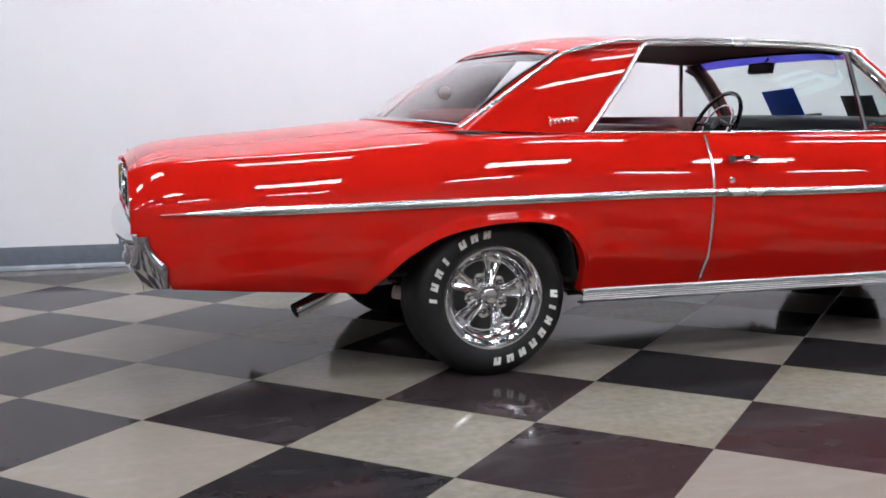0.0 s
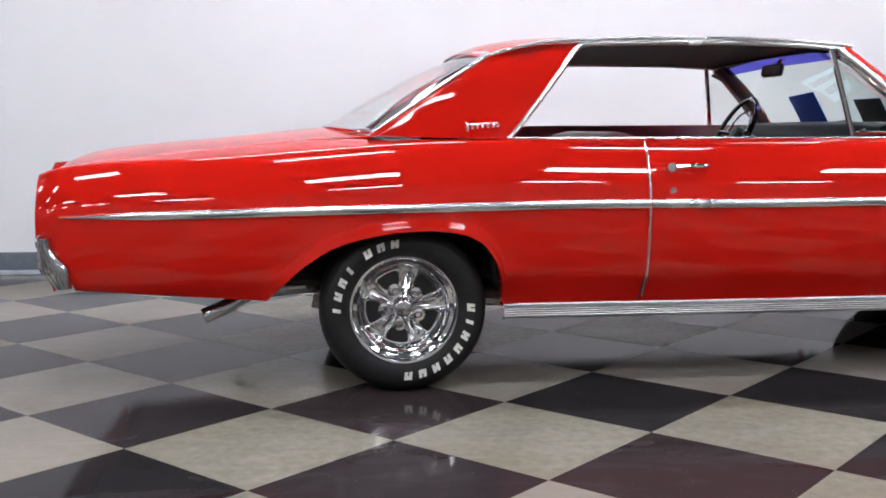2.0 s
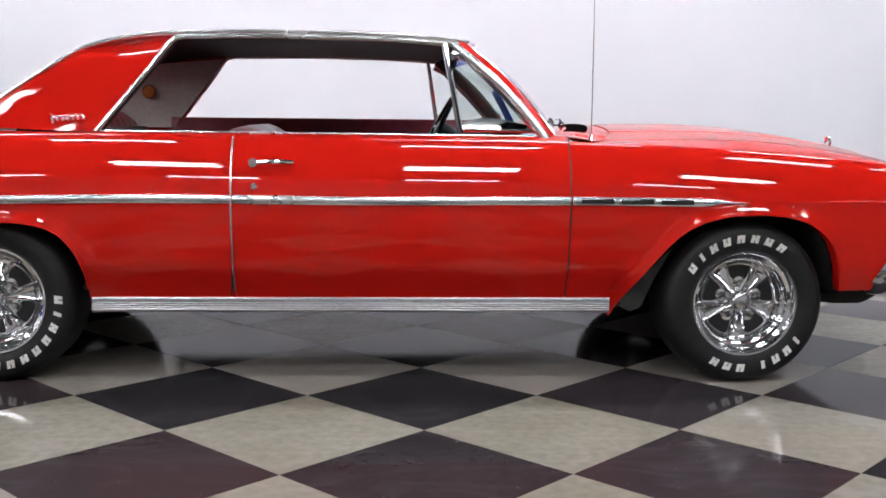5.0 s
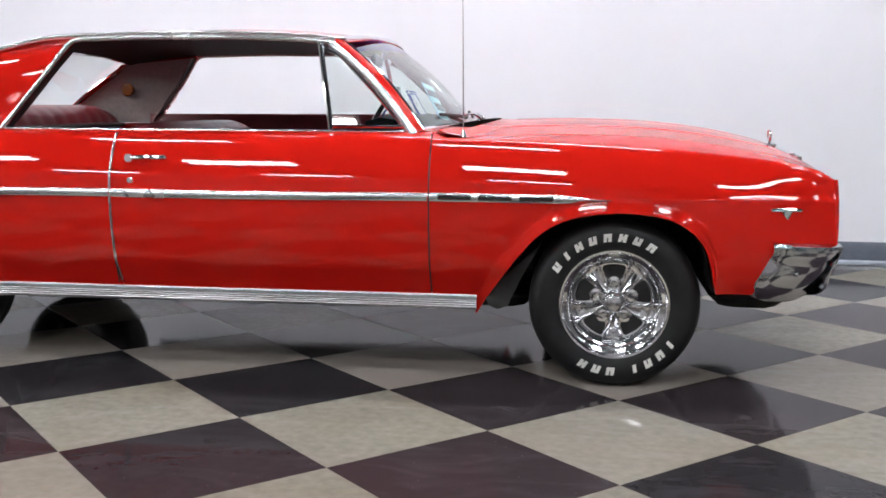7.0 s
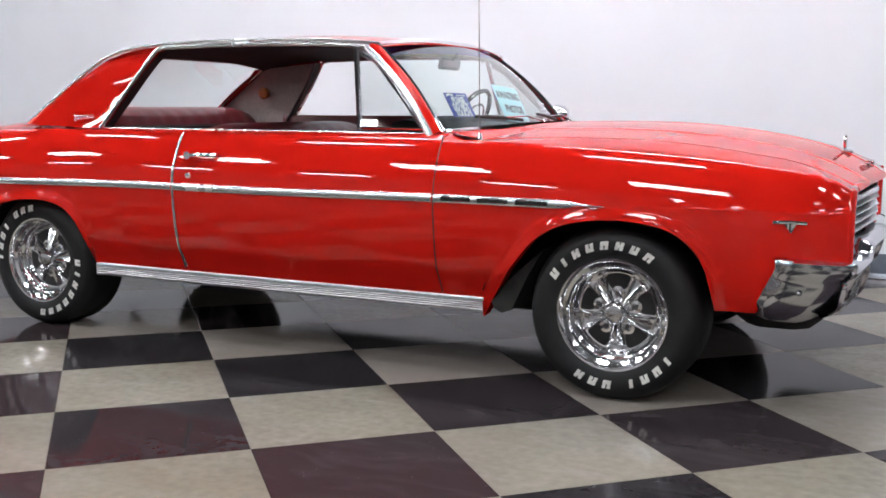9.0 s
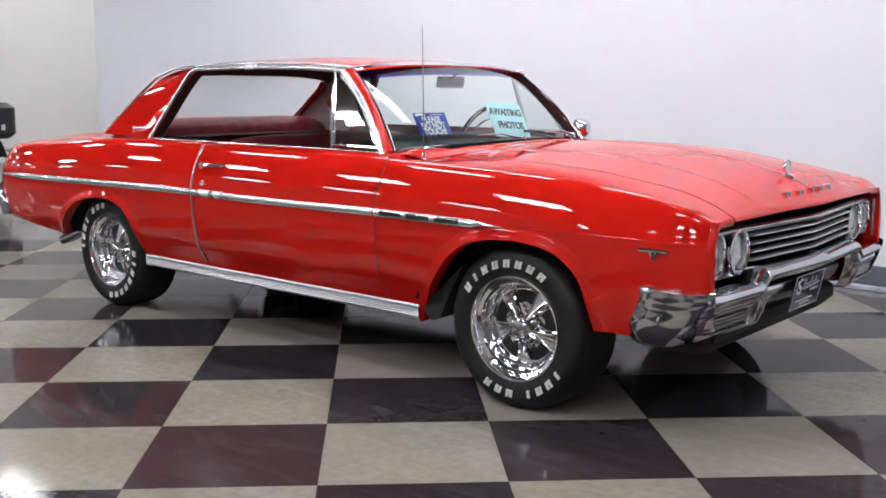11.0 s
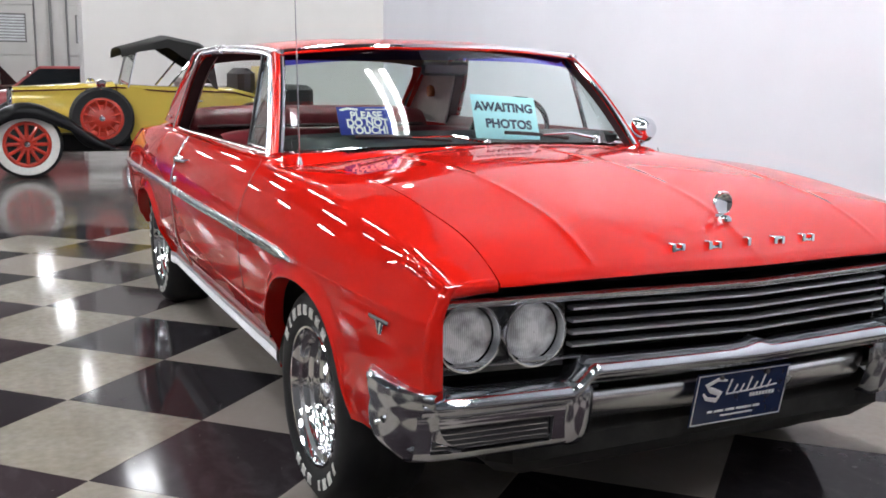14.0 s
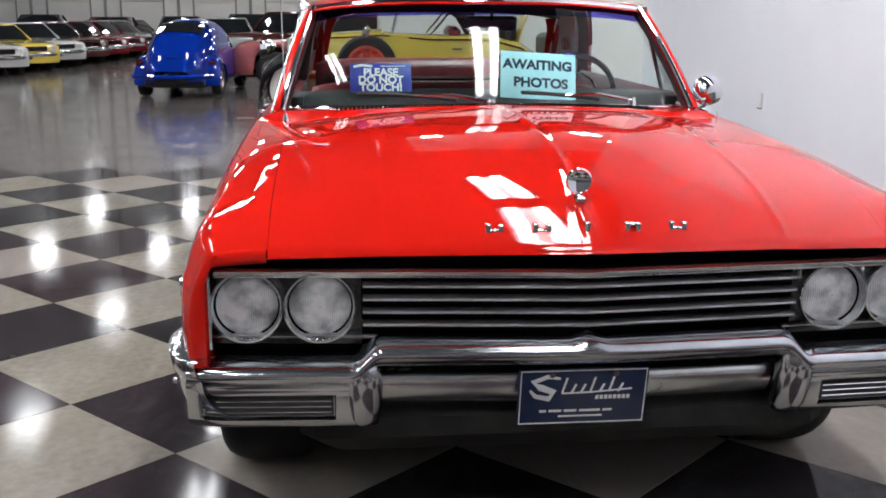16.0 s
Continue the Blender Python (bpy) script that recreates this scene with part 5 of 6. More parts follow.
Geo().lathe([(0.001, 0.019), (0.052, 0.019), (0.056, 0.017)], (0, 0, 0), "x", 24).add("mirror_glass", MIRROR, mir)
Geo().tube([(2.11, 0.825, 0.955), (2.105, 0.835, 0.978), (2.095, 0.842, 0.990)], lambda t: 0.022 - 0.010 * t, 10).add("mirror_stalk", CHROME, car)

# ---- cabin
for s in (-1, 1):
    g = Geo()
    lip = 0.0 if s < 0 else 0.060
    g.grid([[(x, s * 0.722, z) for x in span(0.40, 2.05, 12)] for z in (0.34, 0.55, 0.75, 0.945 + lip)])
    g.grid([[(x, s * y, z) for x in span(0.40, 2.05, 12)] for y, z in ((0.722, 0.945 + lip), (0.732, 0.962 + lip), (0.764, 0.966 + lip * 0.8))])
    g.add("door_panel", MAROON, car, "maroon vinyl door panel")
    Geo().tube([(x, s * 0.712, 0.70) for x in span(0.5, 2.0, 8)], 0.008, 6).add("panel_trim", CHROME, car)


def bench(name, x0, x1, zseat, back_top, lean, label):
    """A bench seat: pleated cushion, pleated back."""
    root = None
    g = Geo()
    rows = []
    for y in span(-0.68, 0.68, 57):
        p = 0.007 * abs(math.sin(y * 26))
        e = 0.03 * (abs(y) / 0.70) ** 8
        rows.append([(x1, y, zseat - 0.16), (x1 + 0.01, y, zseat - 0.05), (x1 - 0.03, y, zseat + p - e), (x0 + 0.2, y, zseat - 0.02 + p - e), (x0, y, zseat - 0.05 - e), (x0 - 0.02, y, zseat - 0.16)])
    g.grid(rows)
    root = g.add(name + "_cushion", MAROON, car, label, angle=70)
    g = Geo()
    rows = []
    for y in span(-0.68, 0.68, 71):
        p = 0.007 * abs(math.sin(y * 26))
        e = 0.035 * (abs(y) / 0.70) ** 7
        hx = back_top - e
        row = []
        for q, d in ((0.0, 0.0), (0.3, 0.02), (0.7, 0.015), (0.9, 0.006), (0.97, -0.02), (1.0, -0.055)):
            row.append((x0 + 0.02 - lean * q + d + (p if q < 0.95 else 0), y, zseat - 0.04 + (hx - zseat + 0.04) * q))
        row += [(x0 - lean - 0.085, y, hx - 0.012), (x0 - lean - 0.10, y, hx - 0.06), (x0 - lean * 0.3 - 0.12, y, zseat - 0.1)]
        rows.append(row)
    g.grid(rows)
    g.add(name + "_back", MAROON, car, "pleated maroon vinyl seat back", angle=70)


bench("front_seat", 1.13, 1.62, 0.60, 0.995, 0.16, "maroon vinyl front bench seat")
bench("rear_seat", 0.34, 0.84, 0.58, 1.070, 0.16, "maroon vinyl rear bench seat")
Geo().box((0.10, -0.715, 0.345), (2.15, 0.715, 0.37), 0.01).add("carpet", MAROON_DARK, car)
g = Geo()
rows = []
for y in span(-0.735, 0.735, 21):
    c = 1 - 0.5 * (abs(y) / 0.735) ** 4
    rows.append([(WS_BASE(abs(y)) - 0.06, y, 0.976), (2.08, y, 1.000 + 0.016 * c), (1.99, y, 1.008 + 0.026 * c), (1.935, y, 1.000 + 0.014 * c), (1.92, y, 0.95), (1.94, y, 0.86), (1.95, y, 0.72), (2.0, y, 0.62)])
g.grid(rows).add("dashboard", DASH, car, "black padded dashboard", angle=60)
Geo().box((1.910, 0.16, 0.86), (1.936, 0.58, 0.945), 0.01).add("instrument_panel", BLACK_GLOSS, car)
# steering wheel on the far side
ring = [(0.19 * math.cos(a), 0.19 * math.sin(a), 0) for a in span(0, 2 * math.pi, 41)]
sw = Geo().tube(ring, 0.012, 8, caps=False).add("steering_wheel", BLACK_GLOSS, car, "thin black steering wheel with chrome horn ring")
sw.matrix_basis = pose(1.775, 0.37, 0.985, 0, -62, 0)
Geo().tube([(0.12 * math.cos(a), 0.12 * math.sin(a), -0.012) for a in span(0, 2 * math.pi, 31)], 0.005, 6, caps=False).add("horn_ring", CHROME, sw)
for a in (0.5 * math.pi, 1.5 * math.pi):
    Geo().tube([(0.03 * math.cos(a), 0.03 * math.sin(a), -0.02), (0.185 * math.cos(a), 0.185 * math.sin(a), 0)], 0.011, 8).add("spoke", BLACK_GLOSS, sw)
Geo().lathe([(0.001, 0.01), (0.035, 0.004), (0.04, -0.02), (0.03, -0.30)], (0, 0, 0), "z", 16).add("column", BLACK, sw)
# inside mirror
im = Geo().box((-0.012, -0.105, -0.028), (0.012, 0.105, 0.028), 0.012).add("inside_mirror", DARK_GREY, car, "grey inside mirror")
im.matrix_basis = pose(1.825, 0.045, 1.275, 0, 12, 0)
Geo().box((-0.0145, -0.095, -0.022), (-0.0125, 0.095, 0.022), 0.001).add("mirror_face", MIRROR, im)
Geo().tube([(0.01, 0, 0.02), (0.03, 0, 0.06)], 0.007, 8).add("stem", CHROME, im)


# ---- notices behind the windshield
def words(text, size, mat, parent, m, bold=0.0):
    cu = bpy.data.curves.new("words", "FONT")
    cu.body, cu.size, cu.align_x, cu.align_y, cu.extrude, cu.offset = text, size, "CENTER", "CENTER", 0.0006, bold
    tmp = bpy.data.objects.new("words", cu)
    scene.collection.objects.link(tmp)
    dg = bpy.context.evaluated_depsgraph_get()
    me = bpy.data.meshes.new_from_object(tmp.evaluated_get(dg))
    bpy.data.objects.remove(tmp)
    me.materials.clear()
    me.materials.append(mat)
    ob = new("words", me)
    ob.parent = parent
    ob.matrix_basis = m
    return ob


def notice(name, w, h, mat, label, m):
    root = thing(name, label, "sign", at=m)
    g = Geo()
    g.box((-w / 2, -h / 2, -0.002), (w / 2, h / 2, 0), 0.0006)
    g.add("sheet", mat, root)
    return root


SHEET_BACK = material("blue_paper_back", (0.045, 0.15, 0.75), rough=0.6, noise_scale=40, noise_amount=0.04)
# face +z of the sheet towards the nose of the car
n1 = notice("paper_notice", 0.285, 0.190, PAPER, "pale blue paper notice propped on the dashboard", pose(2.085, 0.190, 1.086, 0, 0, 90) @ pose(0, 0, 0, 62, 0, 0) @ pose(0, 0, 0, 0, 0, -4))
Geo().box((-0.1415, -0.0940, -0.0034), (0.1415, 0.0940, -0.0022), 0.0004).add("sheet_back", SHEET_BACK, n1, "blue reverse of the paper")
words("AWAITING", 0.052, INK, n1, pose(-0.002, 0.042, 0.001), 0.0020)
words("PHOTOS", 0.052, INK, n1, pose(0.010, -0.030, 0.001), 0.0020)
n2 = notice("card_notice", 0.225, 0.114, SIGN_BLUE, "dark blue card notice with white capitals on the dashboard", pose(2.085, -0.398, 1.081, 0, 0, 90) @ pose(0, 0, 0, 62, 0, 0))
Geo().box((-0.1115, -0.056, -0.0034), (0.1115, 0.056, -0.0022), 0.0004).add("card_back", DARK_GREY, n2)
for k, line in enumerate(("PLEASE", "DO NOT", "TOUCH!")):
    words(line, 0.041, WHITE_INK, n2, pose(0, 0.020 - 0.0305 * k, 0.001), 0.0014)
g = Geo()
g.strip([(-0.10, 0.043, 0), (-0.07, 0.050, 0), (-0.03, 0.045, 0)], 0.005, (0, 0, 1), 0.0012)
g.box((0.0, 0.044, 0), (0.09, 0.047, 0.001))
g.add("heading_mark", WHITE_INK, n2)


# ---- wheels
def muscle_wheel(parent, at, name="wheel", turn=0.0, spokes=54.0):
    """Outer face towards -y. Tyre with raised white blocks, chrome five-spoke rim."""
    root = thing(name, "", "")
    root.parent = parent
    root.matrix_basis = at
    R = 0.326
    prof = [(0.196, 0.010), (0.204, -0.006), (0.222, -0.016), (0.255, -0.022), (0.285, -0.018), (0.304, -0.006), (0.316, 0.012), (0.322, 0.030), (R, 0.050), (R, 0.20), (0.318, 0.225), (0.29, 0.245), (0.22, 0.235), (0.196, 0.22)]
    tyre = Geo().lathe(prof, (0, 0, 0), "y", 56).add("tyre", RUBBER, root, "black tyre with raised white lettering")
    # tread grooves
    for y in (0.080, 0.125, 0.170):
        Geo().lathe([(R - 0.004, y - 0.004), (R + 0.0006, y - 0.0035), (R + 0.0006, y + 0.0035), (R - 0.004, y + 0.004)], (0, 0, 0), "y", 48).add("tread_rib", RUBBER, tyre)
    word1 = [(math.radians(turn + 103 - (k - 3.5) * 12.6), 1.0) for k in range(8)]
    word2 = [(math.radians(turn + 285 + (-1) * (k - 3.3) * 12.2), 1.0) for k in (0, 1, 2, 3, 4.7, 5.7, 6.7)]
    for i, (a, w) in enumerate(word1 + word2):
        g = Geo()
        hw = 0.0150 if i in (0, 2, 3, 4, 5, 6, 7, 9, 10, 12, 13, 14) else 0.007

        def on(r, t, h):
            return (r * math.cos(a) - t * math.sin(a), -0.0215 - h, r * math.sin(a) + t * math.cos(a))

        def slab(r0, r1, t0, t1):
            k = 0.16
            g.grid([[on(r0, t0 * hw - k * (r0 - 0.257), h), on(r1, t0 * hw - k * (r1 - 0.257), h), on(r1, t1 * hw - k * (r1 - 0.257), h), on(r0, t1 * hw - k * (r0 - 0.257), h)] for h in (-0.003, 0.0018)], close=True, caps=True)

        # a plain slanted block with one short slot
        if hw < 0.01:
            slab(0.242, 0.272, -1, 1)
        else:
            slab(0.242, 0.272, -1, -0.16)
            slab(0.242, 0.272, 0.16, 1)
            slab(*(((0.242, 0.256), (0.258, 0.272), (0.250, 0.264))[i % 3]), -0.16, 0.16)
        g.add("letter_block", WHITE_RUBBER, tyre, smooth=False)
    # rim: lip, stepped deep dish
    rim = Geo().lathe([(0.205, 0.012), (0.211, -0.008), (0.208, -0.015), (0.201, -0.014), (0.197, -0.004), (0.194, 0.008), (0.186, 0.013), (0.181, 0.016), (0.178, 0.028), (0.175, 0.036), (0.167, 0.041), (0.163, 0.045),
                       (0.160, 0.056), (0.157, 0.064), (0.150, 0.069), (0.146, 0.075)], (0, 0, 0), "y", 64)
    rim = rim.add("rim", SATIN, root, "deep chrome wheel rim")
    Geo().lathe([(0.148, 0.072), (0.120, 0.078), (0.085, 0.076), (0.040, 0.070)], (0, 0, 0), "y", 48).add("wheel_centre", SATIN, rim)
    for k in range(5):
        a = math.radians(spokes + 72 * k)
        ca, sa = math.cos(a), math.sin(a)
        g = Geo()
        rows = []
        for r, hw, y in ((0.032, 0.010, 0.030), (0.060, 0.015, 0.038), (0.095, 0.024, 0.050), (0.125, 0.034, 0.061), (0.150, 0.045, 0.070)):
            row = []
            for t, dy in ((-1, 0.030), (-0.96, 0.003), (-0.84, 0.0), (-0.66, 0.004), (-0.2, 0.009), (0.2, 0.009), (0.66, 0.004), (0.84, 0.0), (0.96, 0.003), (1, 0.030)):
                row.append((r * ca - t * hw * sa, y + dy, r * sa + t * hw * ca))
            rows.append(row)
        g.grid(rows).add("wheel_spoke", SATIN, rim, "", angle=35)
        b = a + math.radians(36)
        # black plate between two spokes, the opening's deep shade put into its colour
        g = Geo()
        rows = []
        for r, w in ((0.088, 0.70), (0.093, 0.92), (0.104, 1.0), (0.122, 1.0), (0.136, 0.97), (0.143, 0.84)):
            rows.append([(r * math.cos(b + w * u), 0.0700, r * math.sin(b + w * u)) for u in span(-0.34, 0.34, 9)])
        g.grid(rows).add("wheel_opening", BLACK, rim, "black plate standing for the shaded opening between spokes", smooth=False)
        Geo().lathe([(0.0005, 0.056), (0.009, 0.056), (0.012, 0.062), (0.012, 0.078)], (0.068 * math.cos(b), 0, 0.068 * math.sin(b)), "y", 10).add("lug_nut", CHROME, rim)
        Geo().lathe([(0.013, 0.066), (0.024, 0.067), (0.029, 0.078)], (0.072 * math.cos(b), 0, 0.072 * math.sin(b)), "y", 16).add("lug_boss", SATIN, rim)
    Geo().lathe([(0.0005, 0.012), (0.026, 0.013), (0.034, 0.016), (0.041, 0.026), (0.043, 0.034), (0.044, 0.072)], (0, 0, 0), "y", 28).add("hub_cap", STAINLESS, rim, "silver centre cap")
    return root


muscle_wheel(car, pose(0, -0.797, 0.322), turn=-146, spokes=80)
muscle_wheel(car, pose(AXLE_F, -0.882, 0.322))
muscle_wheel(car, pose(0, 0.797, 0.322) @ pose(0, 0, 0, 0, 0, 180), turn=40)
muscle_wheel(car, pose(AXLE_F, 0.882, 0.322) @ pose(0, 0, 0, 0, 0, 180), turn=20)

# ---------------------------------------------------------------- other vehicles in the hall
def paint(name, colour, rough=0.3):
    return material(name, colour, rough=0.5, coat=1.0, spec=0.0, noise_scale=400, noise_amount=0.03)


def plain_wheel(parent, at, r=0.33, width=0.2, mat=None, white=False):
    root = thing("wheel", "", "")
    root.parent, root.matrix_basis = parent, at
    Geo().lathe([(r * 0.62, 0.01), (r * 0.66, -0.008), (r * 0.85, -0.014), (r * 0.96, -0.004), (r, 0.03), (r, width - 0.03), (r * 0.95, width), (r * 0.62, width)], (0, 0, 0), "y", 32).add("tyre", RUBBER, root)
    Geo().lathe([(0.001, 0.008), (r * 0.18, 0.004), (r * 0.22, 0.03), (r * 0.48, 0.045), (r * 0.56, 0.012), (r * 0.64, 0.004), (r * 0.63, 0.03)], (0, 0, 0), "y", 28).add("rim", mat or CHROME, root)
    return root


def saloon(name, label, body, at, length=4.7, width=1.8, height=1.38, belt=0.86, roof=(0.30, 0.68), hood=0.80, group="cars along the far wall", lamps=True, r=0.32):
    """A plain parked car, nose at +x, built from lofted skins with glass, bumpers, lamps and wheels."""
    car2 = thing(name, label, "car", group, at=at)
    L, W = length, width / 2
    top = curve((0, hood * 0.80), (0.03, hood * 0.96), (0.10, hood), (0.30, belt), (0.62, belt), (0.90, belt * 0.97), (0.97, belt * 0.93), (1, belt * 0.8))
    plan = curve((0, W * 0.80), (0.05, W * 0.95), (0.2, W), (0.8, W), (0.95, W * 0.95), (1, W * 0.82))
    ax = (0.17, 0.79)

    def low(q):
        z = 0.24
        for a in ax:
            d = (q - a) * L
            if abs(d) < r + 0.06:
                z = max(z, 0.06 + r + math.sqrt(max(0.0, (r + 0.06) ** 2 - d * d)) - 0.02)
        return z

    qs = sorted(set(span(0, 1, 30) + [a + d / L for a in ax for d in span(-r - 0.06, r + 0.06, 15)]))
    rows = []
    for q in qs:
        x, zb, zt, w = L * (0.5 - q), low(q), top(q), plan(q)
        half = [(w * 0.97, zb), (w, zb + (zt - zb) * 0.3), (w, zb + (zt - zb) * 0.6), (w * 0.965, zb + (zt - zb) * 0.88), (w * 0.88, zt), (w * 0.5, zt + 0.02), (0, zt + 0.028)]
        rows.append([(x, -y, z) for y, z in half] + [(x, y, z) for y, z in half[-2::-1]])
    g = Geo().grid(rows)
    g.f.append(tuple(range(13)))
    g.f.append(tuple(len(g.v) - 13 + k for k in range(13)))
    g.add("body", body, car2, angle=60)
    # cabin: glass band and roof
    q0, q1 = roof
    xs0, xs1 = L * (0.5 - q0), L * (0.5 - q1)
    fr, rr = 0.50, 0.42
    lo = [(xs0, 0.84 * W), (xs1, 0.84 * W)]
    hi = [(xs0 - fr, 0.66 * W), (xs1 + rr, 0.66 * W)]

    def ring(z, k):
        a = [(lo[i][0] + (hi[i][0] - lo[i][0]) * k, lo[i][1] + (hi[i][1] - lo[i][1]) * k) for i in (0, 1)]
        return [(a[0][0] + 0.06, 0, z), (a[0][0], -a[0][1] * 0.9, z), (a[0][0] - 0.05, -a[0][1], z), (a[1][0] + 0.05, -a[1][1], z), (a[1][0], -a[1][1] * 0.9, z), (a[1][0] - 0.06, 0, z),
                (a[1][0], a[1][1] * 0.9, z), (a[1][0] + 0.05, a[1][1], z), (a[0][0] - 0.05, a[0][1], z), (a[0][0], a[0][1] * 0.9, z)]

    Geo().grid([ring(belt - 0.02, 0), ring(belt + (height - belt) * 0.5, 0.46), ring(height - 0.05, 0.9)], close=True).add("window_glass", DARK_GLASS, car2, angle=60)
    Geo().grid([ring(height - 0.055, 0.9), ring(height - 0.012, 1.0)], close=True, caps=True).add("roof", body, car2, angle=60)
    for s in (-1, 1):
        for i in (0, 1):
            p0, p1 = Vector((lo[i][0], s * lo[i][1], belt - 0.02)), Vector((hi[i][0], s * hi[i][1], height - 0.05))
            Geo().tube([p0, p1], 0.028, 6).add("pillar", body, car2)
        for a in ax:
            m = pose(L * (0.5 - a), s * (W - 0.02), r) @ (pose(0, 0, 0) if s < 0 else pose(0, 0, 0, 0, 0, 180))
            plain_wheel(car2, m, r)
    for s, zz in ((1, 0.46), (-1, 0.48)):
        x = s * L * 0.5
        g = Geo()
        rows = []
        for y in span(-W * 0.92, W * 0.92, 13):
            xx = x - s * 0.10 * (abs(y) / W) ** 3 + s * 0.03
            rows.append([(xx - s * 0.06, y, zz + 0.06), (xx, y, zz + 0.05), (xx + s * 0.015, y, zz), (xx, y, zz - 0.05), (xx - s * 0.06, y, zz - 0.06)])
        g.grid(rows).add("bumper", CHROME, car2)
    if lamps:
        for s in (-1, 1):
            Geo().lathe([(0.001, L * 0.5 + 0.01), (0.07, L * 0.5 + 0.0), (0.085, L * 0.5 - 0.03), (0.085, L * 0.5 - 0.12)], (0, s * W * 0.62, 0.60), "x", 18).add("headlamp", REFLECTOR, car2)
            Geo().box((-L * 0.5 - 0.005, s * W * 0.6 - 0.12, 0.58), (-L * 0.5 + 0.06, s * W * 0.6 + 0.12, 0.68), 0.01).add("tail_lamp", RED_LENS, car2)
        Geo().box((L * 0.5 - 0.08, -W * 0.46, 0.54), (L * 0.5 + 0.006, W * 0.46, 0.67), 0.01).add("grille", BLACK_GLOSS, car2)
    Geo().box((-L * 0.46, -W * 0.8, 0.20), (L * 0.46, W * 0.8, 0.30), 0.03).add("underbody", UNDER, car2)
    return car2


DARK_GLASS = material("dark_window", (0.012, 0.014, 0.016), rough=0.05, coat=1.0, noise_scale=8, noise_amount=0.2)
YELLOW = paint("yellow_paint", (0.60, 0.44, 0.085))
BLUE = paint("blue_paint", (0.002, 0.022, 0.24))
PINK = paint("rose_paint", (0.36, 0.105, 0.105))
WHITE_P = paint("white_paint", (0.42, 0.42, 0.41))
SILVER = paint("silver_paint", (0.27, 0.27, 0.27))
DEEP_RED = paint("deep_red_paint", (0.13, 0.006, 0.009))
GREEN_D = paint("dark_green_paint", (0.020, 0.028, 0.022))
RUST = paint("brown_paint", (0.075, 0.022, 0.020))
ORANGE_RED = material("orange_red_wheel", (0.50, 0.030, 0.012), rough=0.35, coat=0.6, noise_scale=30, noise_amount=0.05)
WHITEWALL = material("whitewall", (0.70, 0.68, 0.65), rough=0.6, noise_scale=30, noise_amount=0.05)
CANVAS = material("black_canvas", (0.014, 0.013, 0.013), rough=0.85, noise_scale=120, noise_amount=0.2, bump=0.2, bump_scale=300)

# ---- yellow roadster: nose at +x, its left side at +y
road = thing("roadster_car", "yellow vintage roadster with black fenders, black canvas top and red wheels", "car", at=pose(-7.65, -1.03, 0, 0, 0, -92))
WB = 2.66
FENDER_BLACK = material("fender_black", (0.004, 0.004, 0.005), rough=0.30, spec=0.2, noise_scale=30, noise_amount=0.2)


def artillery_wheel(parent, at, r=0.39):
    root = thing("wheel", "", "")
    root.parent, root.matrix_basis = parent, at
    t = Geo().lathe([(r * 0.66, 0.02), (r * 0.70, -0.008), (r * 0.90, -0.010), (r * 0.985, 0.012), (r, 0.05), (r * 0.97, 0.10), (r * 0.68, 0.11)], (0, 0, 0), "y", 40).add("tyre", RUBBER, root)
    Geo().lathe([(r * 0.675, -0.004), (r * 0.70, -0.012), (r * 0.89, -0.014), (r * 0.905, -0.008)], (0, 0, 0), "y", 40).add("whitewall", WHITEWALL, t, "white sidewall band")
    rim = Geo().lathe([(r * 0.68, 0.005), (r * 0.64, -0.004), (r * 0.58, 0.0), (r * 0.56, 0.03), (r * 0.60, 0.05)], (0, 0, 0), "y", 36).add("rim", ORANGE_RED, root, "orange-red wheel rim")
    for k in range(12):
        a = 2 * math.pi * k / 12
        Geo().tube([(0.07 * math.cos(a), 0.015, 0.07 * math.sin(a)), (r * 0.60 * math.cos(a), 0.02, r * 0.60 * math.sin(a))], 0.023, 6).add("wheel_spoke", ORANGE_RED, rim)
    Geo().lathe([(0.001, -0.02), (0.03, -0.015), (0.04, 0.0)], (0, 0, 0), "y", 16).add("hub_cap", CHROME, rim)
    Geo().lathe([(0.04, 0.005), (0.10, 0.012), (0.11, 0.03)], (0, 0, 0), "y", 20).add("hub_plate", ORANGE_RED, rim)
    Geo().lathe([(0.001, 0.05), (r * 0.6, 0.05)], (0, 0, 0), "y", 20).add("brake_drum", BLACK, rim)
    return root


